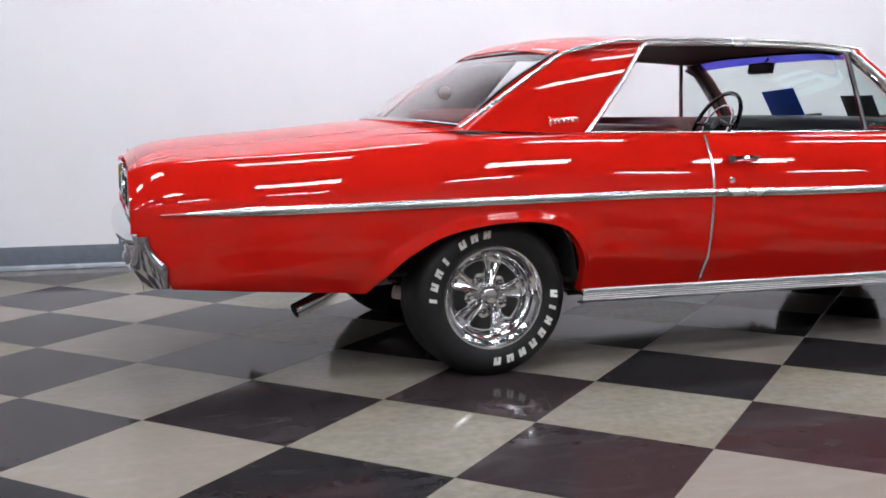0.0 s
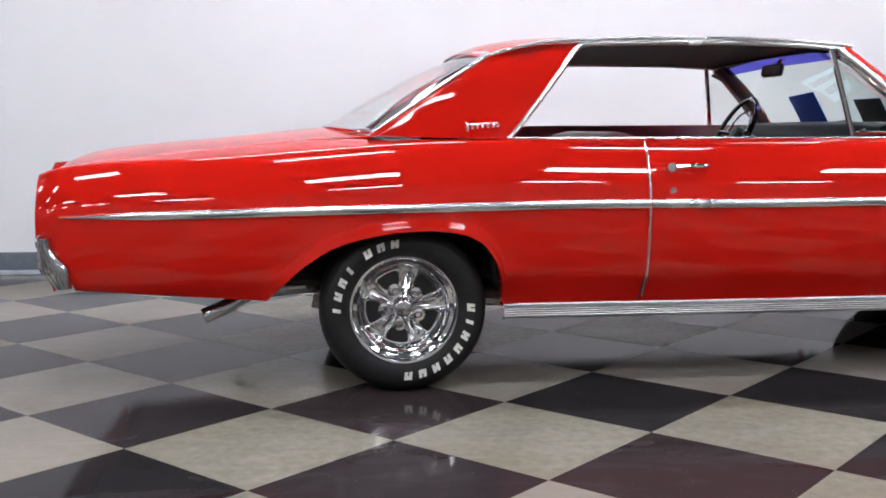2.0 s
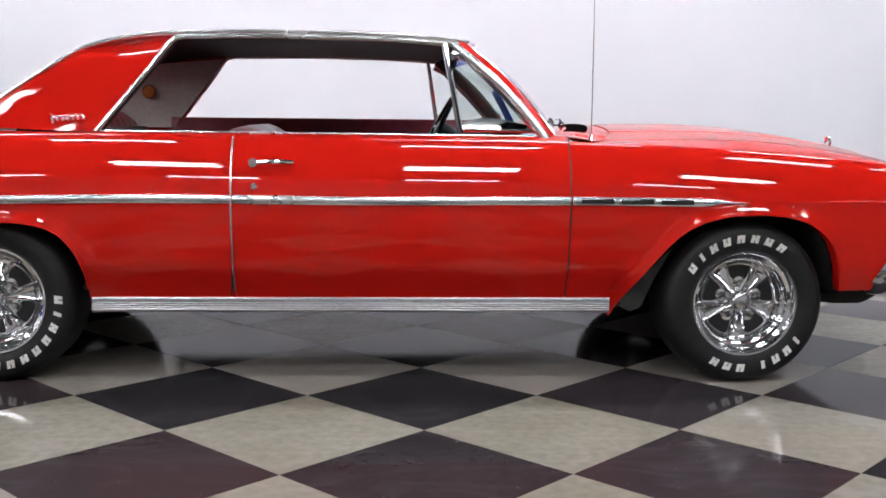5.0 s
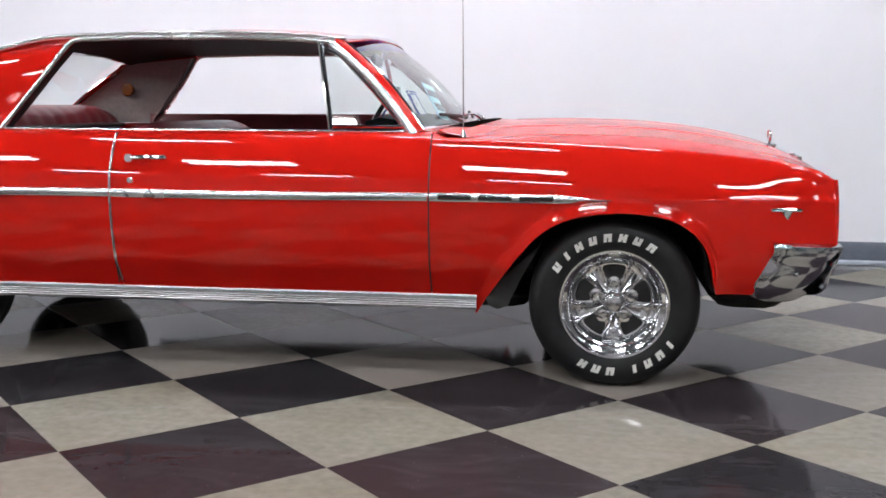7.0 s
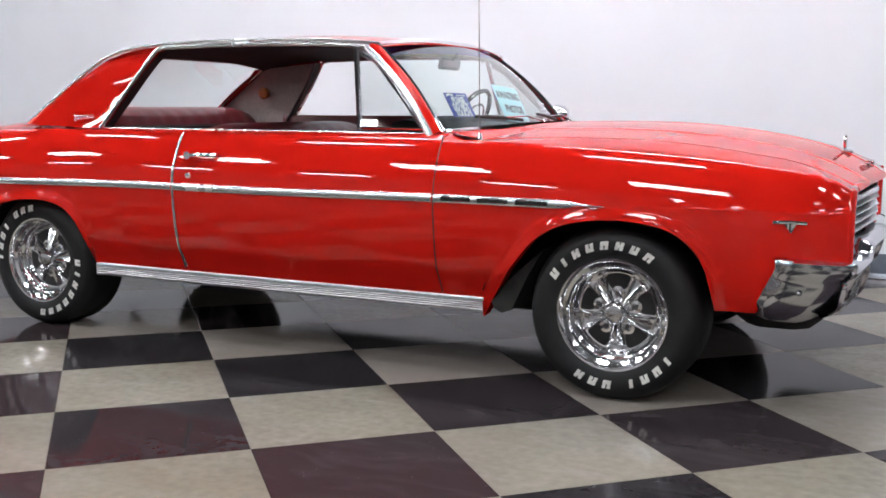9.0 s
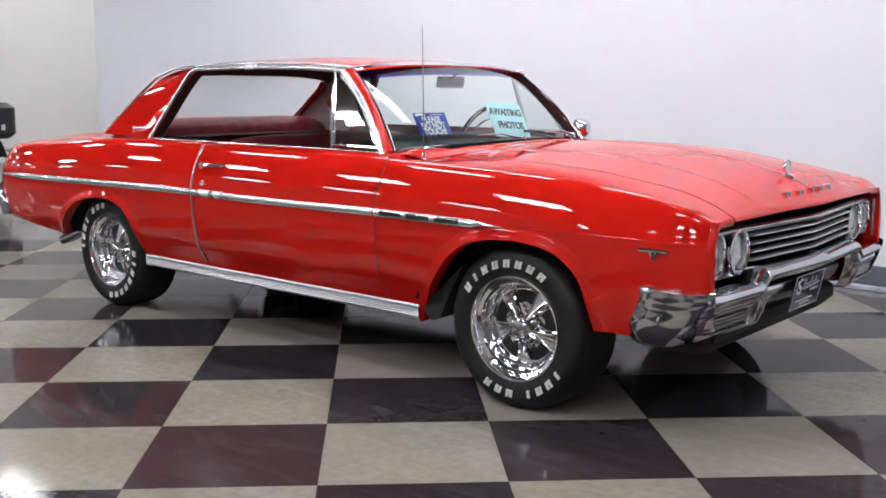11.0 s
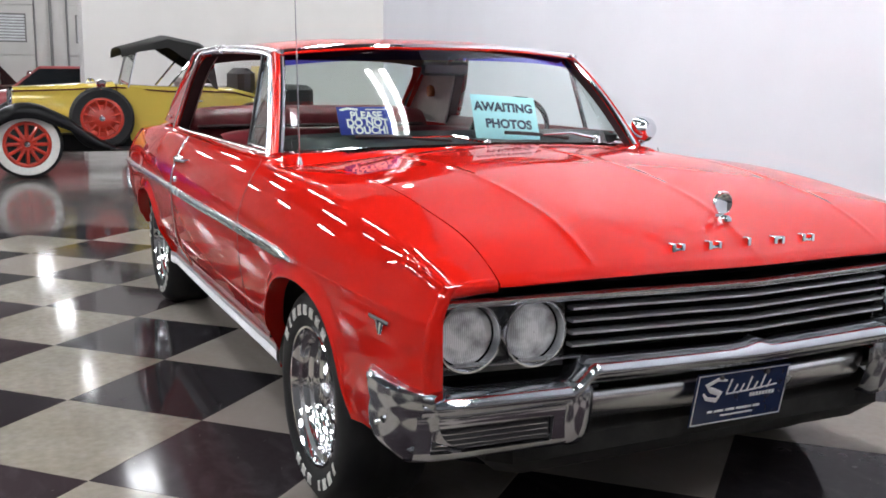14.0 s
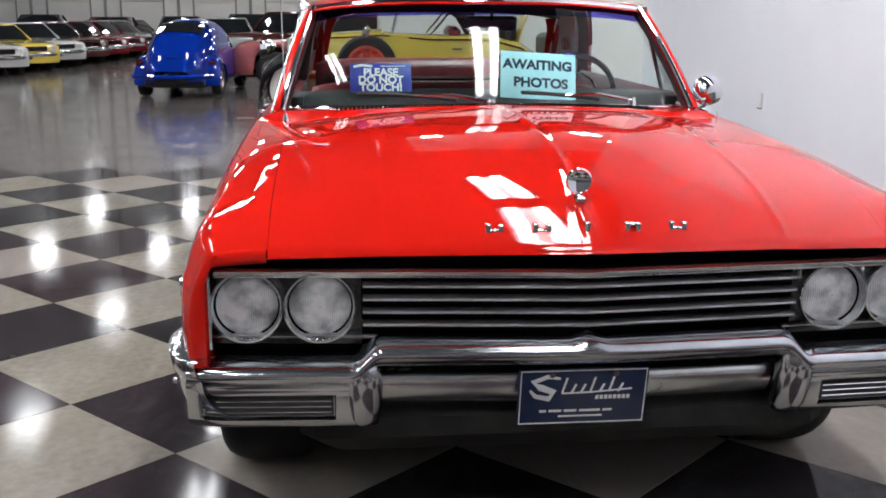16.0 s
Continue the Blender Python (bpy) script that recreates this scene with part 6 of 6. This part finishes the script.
for s in (-1, 1):
    for x in (0.0, -WB):
        artillery_wheel(road, pose(x, s * 0.74, 0.39) @ (pose(0, 0, 0) if s < 0 else pose(0, 0, 0, 0, 0, 180)))
    # sweeping fenders
    for cx, a0, a1, tail in ((0.0, -12, 165, (-0.62, 0.40)), (-WB, 20, 178, None)):
        g = Geo()
        rows = []
        pts = []
        for a in span(a0, a1 if tail is None else 120, 22):
            pts.append((cx + 0.47 * math.cos(math.radians(a)), 0.37 + 0.46 * math.sin(math.radians(a))))
        if tail:
            pts += [(cx - 0.45, 0.66), (cx - 0.62, 0.52), (cx - 0.80, 0.40), (cx - 0.95, 0.34)]
        for i, (x, z) in enumerate(pts):
            f = 1 - 0.8 * max(0, i - len(pts) + 5) / 4 if tail else 1.0
            rows.append([(x, s * 0.56, z - 0.01), (x, s * 0.62, z + 0.02), (x, s * 0.72, z + 0.035), (x, s * 0.82, z + 0.012), (x, s * 0.845, z - 0.035 * f), (x, s * 0.850, z - 0.09 * f), (x, s * 0.848, z - 0.14 * f)])
        g.grid(rows).add("fender", FENDER_BLACK, road, "black sweeping fender", angle=70, thick=0.006)
    Geo().box((-WB + 0.42, min(s * 0.55, s * 0.84), 0.30), (-0.90, max(s * 0.55, s * 0.84), 0.335), 0.012).add("running_board", BLACK, road)
    Geo().box((-WB + 0.30, min(s * 0.42, s * 0.56), 0.28), (-0.30, max(s * 0.42, s * 0.56), 0.50), 0.02).add("splash_apron", FENDER_BLACK, road, "black splash apron")
    Geo().box((-WB + 0.42, min(s * 0.842, s * 0.85), 0.305), (-0.90, max(s * 0.842, s * 0.85), 0.33), 0.003).add("board_trim", CHROME, road)
    lamp = Geo().lathe([(0.001, 0.50), (0.06, 0.48), (0.10, 0.42), (0.115, 0.38), (0.10, 0.385), (0.001, 0.39)][::1], (0, s * 0.38, 0.86), "x", 20)
    lamp.v = [(0.86 - x, y, z) for x, y, z in lamp.v]
    lamp.add("headlamp", CHROME, road, "round chrome headlamp")
# spare wheel in the fender well, with its black tyre
for s in (-1, 1):
    sp = thing("spare_wheel", "", "")
    sp.parent = road
    sp.matrix_basis = pose(-0.83, s * 0.70, 0.67) @ (pose(0, 0, 0) if s < 0 else pose(0, 0, 0, 0, 0, 180))
    r = 0.37
    Geo().lathe([(r * 0.64, 0.02), (r * 0.68, -0.012), (r * 0.90, -0.014), (r * 0.985, 0.012), (r, 0.05), (r * 0.97, 0.10), (r * 0.68, 0.11)], (0, 0, 0), "y", 40).add("tyre", RUBBER, sp)
    Geo().lathe([(r * 0.68, 0.005), (r * 0.58, 0.0), (r * 0.55, 0.03), (0.16, 0.05), (0.12, 0.03), (0.10, 0.02), (0.001, 0.018)], (0, 0, 0), "y", 36).add("rim", ORANGE_RED, sp)
    for k in range(12):
        a = 2 * math.pi * (k + 0.5) / 12
        Geo().tube([(0.10 * math.cos(a), 0.02, 0.10 * math.sin(a)), (r * 0.60 * math.cos(a), 0.012, r * 0.60 * math.sin(a))], 0.014, 6).add("wheel_spoke", ORANGE_RED, sp)
    Geo().lathe([(0.001, -0.02), (0.03, -0.015), (0.04, 0.0), (0.04, 0.02)], (0, 0, 0), "y", 16).add("hub_cap", CHROME, sp)
    Geo().lathe([(0.001, -0.03), (0.05, -0.028), (0.056, -0.015)], (0, 0, 0.40), "y", 16).add("side_mirror", CHROME, sp)
    Geo().tube([(0, 0.0, 0.32), (0, 0.0, 0.46)], 0.012, 6).add("mirror_stem", CHROME, sp)


def road_skin(name, stations, mat, label=""):
    """stations: x, half width, bottom, top"""
    g = Geo()
    rows = []
    for x, w, zb, zt, rnd in stations:
        half = [(w * 0.96, zb), (w, zb + (zt - zb) * 0.35), (w, zb + (zt - zb) * 0.75), (w - rnd * 0.35, zt - rnd * 0.3), (w - rnd, zt), (0, zt + rnd * 0.25)]
        rows.append([(x, -y, z) for y, z in half] + [(x, y, z) for y, z in half[-2::-1]])
    g.grid(rows)
    g.f.append(tuple(range(11)))
    g.f.append(tuple(len(g.v) - 11 + k for k in range(11)))
    return g.add(name, mat, road, label, angle=45)


road_skin("hood", [(0.12, 0.30, 0.52, 1.00, 0.12), (-0.30, 0.36, 0.48, 1.02, 0.13), (-0.78, 0.44, 0.46, 1.05, 0.14), (-1.02, 0.50, 0.44, 1.07, 0.14)], YELLOW, "yellow engine hood")
road_skin("body", [(-1.03, 0.52, 0.42, 1.06, 0.05), (-1.20, 0.60, 0.40, 1.05, 0.05), (-1.6, 0.66, 0.38, 1.03, 0.05), (-2.1, 0.67, 0.38, 1.03, 0.06), (-2.4, 0.62, 0.42, 1.02, 0.12), (-2.75, 0.54, 0.46, 0.94, 0.18), (-2.98, 0.42, 0.48, 0.78, 0.2), (-3.06, 0.32, 0.5, 0.62, 0.1)], YELLOW, "yellow roadster body")
for s in (-1, 1):
    Geo().tube([(0.12, s * 0.305, 0.98), (-0.5, s * 0.395, 1.0), (-1.03, s * 0.515, 1.03), (-1.6, s * 0.665, 0.985), (-2.1, s * 0.675, 0.985), (-2.4, s * 0.625, 0.97), (-2.75, s * 0.55, 0.88), (-2.98, s * 0.43, 0.72)], 0.012, 6).add("belt_line", RUST, road)
    Geo().box((-2.0, min(s * 0.67, s * 0.70), 0.86), (-1.88, max(s * 0.67, s * 0.70), 0.885), 0.006).add("door_handle", CHROME, road)
Geo().box((0.10, -0.29, 0.50), (0.17, 0.29, 1.02), 0.03).add("radiator_shell", CHROME, road)
Geo().box((0.165, -0.25, 0.54), (0.178, 0.25, 0.96), 0.01).add("radiator_core", BLACK, road)
Geo().tube([(0.42, -0.72, 0.46), (0.50, 0, 0.46), (0.42, 0.72, 0.46)], 0.03, 8).add("front_bumper", CHROME, road)
Geo().tube([(-3.50, -0.7, 0.46), (-3.57, 0, 0.46), (-3.50, 0.7, 0.46)], 0.03, 8).add("rear_bumper", CHROME, road)
g = Geo()
g.grid([[(-1.16 - 0.10 * q, y, 1.05 + 0.42 * q) for y in (-0.56, 0.56)] for q in (0, 1)])
g.add("windscreen", WINDOW, road, thick=0.005)
for s in (-1, 1):
    Geo().tube([(-1.15, s * 0.57, 1.03), (-1.27, s * 0.57, 1.50)], 0.012, 6).add("screen_post", CHROME, road)
Geo().tube([(-1.26, -0.57, 1.48), (-1.26, 0.57, 1.48)], 0.012, 6).add("screen_top", CHROME, road)
g = Geo()
rows = []
for x, z, d in ((-1.08, 1.47, 0.09), (-1.30, 1.53, 0.08), (-1.62, 1.62, 0.12), (-2.02, 1.54, 0.30), (-2.14, 1.46, 0.42), (-2.20, 1.04, 0.03)):
    w = 0.62
    rows.append([(x, -w, z - d), (x, -w * 0.97, z - 0.02), (x, -w * 0.7, z + 0.025), (x, 0, z + 0.04), (x, w * 0.7, z + 0.025), (x, w * 0.97, z - 0.02), (x, w, z - d)])
g.grid(rows).add("canvas_top", CANVAS, road, "folding black canvas top, raised", angle=60, thick=0.012)
for s in (-1, 1):
    Geo().tube([(-1.62, s * 0.58, 1.04), (-1.98, s * 0.58, 1.46)], 0.014, 6).add("top_iron", CHROME, road)
# open rumble lid and luggage trunk
g = Geo()
g.grid([[(-2.74 - 0.12 * q, y * (1 - 0.1 * q), 0.95 + 0.34 * q) for y in span(-0.42, 0.42, 7)] for q in span(0, 1, 5)])
lid = g.add("rumble_lid", YELLOW, road, "open yellow rumble seat lid", thick=0.02)
Geo().box((-2.72, -0.40, 0.92), (-2.50, 0.40, 1.27), 0.07).add("rumble_back", BLACK, road, "black rumble seat back")
Geo().box((-3.46, -0.45, 0.62), (-3.08, 0.45, 1.06), 0.06).add("luggage_trunk", BLACK, road, "black luggage trunk")
Geo().box((-3.30, 0.449, 0.72), (-3.24, 0.462, 0.80), 0.006).add("trunk_latch", CHROME, road)
Geo().box((-2.0, -0.56, 0.60), (-1.85, 0.56, 1.14), 0.05).add("seat_back", MAROON, road)

# ---- blue beetle-shaped car, tail towards the camera
bug = thing("beetle_car", "glossy blue rounded vintage economy car seen from its tail", "car", at=pose(-12.0, -2.98, 0, 0, 0, 176) @ Matrix.Diagonal((0.88, 0.84, 0.80, 1)))
shape = curve((-2.03, 0.42), (-1.95, 0.68), (-1.7, 0.97), (-1.3, 1.24), (-0.9, 1.42), (-0.4, 1.49), (0.1, 1.49), (0.5, 1.43), (0.72, 1.30), (0.95, 1.02), (1.3, 0.95), (1.7, 0.80), (1.95, 0.60), (2.03, 0.42))
wide = curve((-2.03, 0.30), (-1.9, 0.46), (-1.5, 0.60), (-0.9, 0.69), (0, 0.71), (0.8, 0.68), (1.4, 0.58), (1.9, 0.42), (2.03, 0.28))
g = Geo()
rows = []
for x in span(-2.03, 2.03, 40):
    zt, w = shape(x), wide(x)
    half = [(w, 0.32), (w * 1.02, 0.5)]
    for k in span(0, 1, 9):
        a = k * math.pi / 2
        half.append((w * (math.cos(a) ** 0.68 if k < 1 else 0), 0.5 + max(zt - 0.5, 0.02) * math.sin(a) ** 0.90))
    rows.append([(x, -y, z) for y, z in half] + [(x, y, z) for y, z in half[-2::-1]])
g.grid(rows).add("body", BLUE, bug, "rounded blue body shell", angle=70)
for s in (-1, 1):
    for cx in (-1.2, 1.2):
        g = Geo()
        rows = []
        for a in span(-8, 188, 20):
            c, sn = math.cos(math.radians(a)), math.sin(math.radians(a))
            rows.append([(cx + (0.34 + 0.10 * k) * c * (1.12 if k else 1), s * (0.80 - 0.26 * (k ** 2)), 0.30 + (0.34 + 0.22 * k) * sn) for k in span(0, 1, 6)])
        g.grid(rows).add("fender", BLUE, bug, "bulging blue fender", angle=70, thick=0.006)
        m = pose(cx, s * 0.76, 0.325) @ (pose(0, 0, 0) if s < 0 else pose(0, 0, 0, 0, 0, 180))
        plain_wheel(bug, m, 0.325, 0.16)
    Geo().box((-0.85, min(s * 0.66, s * 0.80), 0.27), (0.85, max(s * 0.66, s * 0.80), 0.31), 0.01).add("running_board", BLACK, bug)
    Geo().lathe([(0.001, 0.06), (0.05, 0.05), (0.07, 0.0)], (-1.58, s * 0.66, 0.66), "x", 14).add("tail_lamp", RED_LENS, bug)
    g = Geo()
    g.grid([[(x, s * (wide(x) * 0.93 - 0.20 * q), 0.98 + 0.32 * q) for x in span(-0.75 + 0.1 * q, 0.62 - 0.12 * q, 8)] for q in span(0, 1, 5)])
    g.add("side_window", DARK_GLASS, bug, angle=60)
g = Geo()
rows = []
for q in span(0, 1, 7):
    x = -1.30 + 0.42 * q
    z = shape(x) + 0.004
    rows.append([(x + 0.06 * abs(k) ** 2 - 0.016, 0.46 * k * (1 - 0.12 * q), z + 0.010 - 0.045 * k * k) for k in span(-1, 1, 9)])
g.grid(rows).add("rear_window", DARK_GLASS, bug, angle=60)
Geo().tube([(-1.85, -0.72, 0.42), (-2.10, -0.3, 0.42), (-2.12, 0.3, 0.42), (-1.85, 0.72, 0.42)], 0.045, 8).add("rear_bumper", BLUE, bug)
Geo().box((-1.90, -0.12, 0.72), (-1.84, 0.12, 0.80), 0.02).add("plate_lamp", BLUE, bug)
g = Geo()
for k in range(5):
    g.box((-1.475 - 0.012 * k, -0.16, 1.005 - 0.022 * k), (-1.445 - 0.012 * k, 0.16, 1.012 - 0.022 * k), 0.002)
g.add("vent_louvre", BLACK, bug)
Geo().box((-1.8, -0.55, 0.20), (1.8, 0.55, 0.34), 0.03).add("underbody", UNDER, bug)

# ---- rose coloured coupe, the cars behind it
rose = saloon("rose_coupe_car", "rose pink seventies coupe parked beside the roadster", PINK, pose(-12.7, 0.10, 0, 0, 0, -104), length=4.9, width=1.88, height=1.28, belt=0.84, hood=0.80, group="")
saloon("maroon_saloon_car", "dark maroon saloon behind the rose coupe", RUST, pose(-19.6, -1.55, 0, 0, 0, 150), height=1.32, belt=0.86, hood=0.82, group="")
pick = saloon("pickup_truck", "silver pickup truck with dark windows", SILVER, pose(-19.2, -3.30, 0, 0, 0, 196) @ Matrix.Diagonal((0.86, 0.86, 0.84, 1)), length=4.8, width=1.8, height=1.40, belt=0.92, hood=0.9, roof=(0.34, 0.66), group="", r=0.36)

# ---- rows of parked cars
ROW = [
    ("white_coupe_car", "white sporty coupe parked at the end of the row", WHITE_P, 1.26), ("yellow_coupe_car", "yellow muscle coupe parked in the row", YELLOW, 1.24),
    ("white_coupe_car", "white coupe parked in the row", WHITE_P, 1.26), ("dark_coupe_car", "dark brown coupe parked in the row", RUST, 1.25), ("red_coupe_car", "deep red coupe parked in the row", DEEP_RED, 1.26),
    ("red_coupe_car", "deep red fastback parked in the row", DEEP_RED, 1.24), ("silver_coupe_car", "silver coupe parked in the row", SILVER, 1.26), ("dark_coupe_car", "dark green coupe at the far end of the row", GREEN_D, 1.26),
]
for k, (nm, lab, mat, h) in enumerate(ROW):
    saloon(nm, lab, mat, pose(-17.2 - 1.72 * k, -8.75 + 0.17 * k, 0, 0, 0, 44) @ Matrix.Diagonal((0.90, 0.90, 0.82, 1)), length=4.5, height=h, belt=0.80, hood=0.74, group="row of parked cars")
BACK = [("dark_van", "dark green van along the far wall", GREEN_D, 1.5), ("dark_saloon_car", "dark brown saloon along the far wall", RUST, 1.42), ("dark_saloon_car", "dark green saloon along the far wall", GREEN_D, 1.45),
        ("dark_van", "dark green van along the far wall", GREEN_D, 1.55), ("dark_van", "dark brown van along the far wall", RUST, 1.50), ("red_saloon_car", "deep red saloon along the far wall", DEEP_RED, 1.42),
        ("blue_saloon_car", "blue saloon along the far wall", BLUE, 1.40), ("brown_saloon_car", "brown saloon along the far wall", RUST, 1.45), ("pale_saloon_car", "pale saloon along the far wall", WHITE_P, 1.4),
        ("dark_saloon_car", "dark saloon along the far wall", GREEN_D, 1.4)]
for k, (nm, lab, mat, h) in enumerate(BACK):
    saloon(nm, lab, mat, pose(-28.4, -9.85 + 2.15 * k, 0, 0, 0, 4 * (-1) ** k) @ Matrix.Diagonal((0.92, 0.92, 0.80, 1)), height=h, belt=0.9 if h < 1.48 else 1.05, hood=0.85 if h < 1.48 else 1.0, group="cars along the far wall")

# ---------------------------------------------------------------- checkered tiles, laid over the floor
D = 0.6091
ORIGIN = Vector((0.7760, -1.4419))
TH = -0.026547
A_DIR = Vector((math.cos(TH + math.pi / 4), math.sin(TH + math.pi / 4))) * D
B_DIR = Vector((math.cos(TH - math.pi / 4), math.sin(TH - math.pi / 4))) * D


def tile_mesh():
    h = D / 2 - 0.0006
    b = 0.0012
    me = bpy.data.meshes.new("tile")
    v = [(sx * h, sy * h, -0.0038) for sx, sy in ((-1, -1), (1, -1), (1, 1), (-1, 1))] + [(sx * h, sy * h, -b) for sx, sy in ((-1, -1), (1, -1), (1, 1), (-1, 1))]
    v += [(sx * (h - b), sy * (h - b), 0.0) for sx, sy in ((-1, -1), (1, -1), (1, 1), (-1, 1))]
    f = [(0, 1, 5, 4), (1, 2, 6, 5), (2, 3, 7, 6), (3, 0, 4, 7), (4, 5, 9, 8), (5, 6, 10, 9), (6, 7, 11, 10), (7, 4, 8, 11), (8, 9, 10, 11)]
    me.from_pydata(v, [], f)
    return me


base_dark, base_light = tile_mesh(), tile_mesh()
base_dark.materials.append(TILE_DARK)
base_light.materials.append(TILE_LIGHT)
rest = {0: Geo(), 1: Geo()}
near = []
for m in range(-26, 30):
    for n in range(-26, 30):
        c = ORIGIN + A_DIR * (m + 0.5) + B_DIR * (n + 0.5)
        wall_y = WALL_A[1] + (c.x - WALL_A[0]) * (WALL_B[1] - WALL_A[1]) / (WALL_B[0] - WALL_A[0])
        if not (-2.95 < c.x < 6.0 and -8.5 < c.y < wall_y - 0.42):
            continue
        if -2.95 < c.x < 6.2 and -4.6 < c.y < 2.6 and len(near) < 300:
            near.append((m, n, c))
        else:
            g = rest[(m + n) % 2]
            k = len(g.v)
            g.v.extend([(c.x + (A_DIR.x * a + B_DIR.x * b) * 0.498, c.y + (A_DIR.y * a + B_DIR.y * b) * 0.498, z) for z in (-0.0038, -0.0002) for a, b in ((-1, -1), (1, -1), (1, 1), (-1, 1))])
            g.f.extend([tuple(k + i for i in q) for q in ((0, 1, 5, 4), (1, 2, 6, 5), (2, 3, 7, 6), (3, 0, 4, 7), (4, 5, 6, 7))])
for m, n, c in near:
    t = new("tile", base_light if (m + n) % 2 == 0 else base_dark)
    t.parent = floor
    t.location = (c.x, c.y, 0)
    t.rotation_euler = (0, 0, TH + math.pi / 4)
for k, nm in ((0, "far_light_tiles"), (1, "far_dark_tiles")):
    tagged(rest[k].add(nm, (TILE_LIGHT, TILE_DARK)[k], floor, smooth=False), kind="stuff")
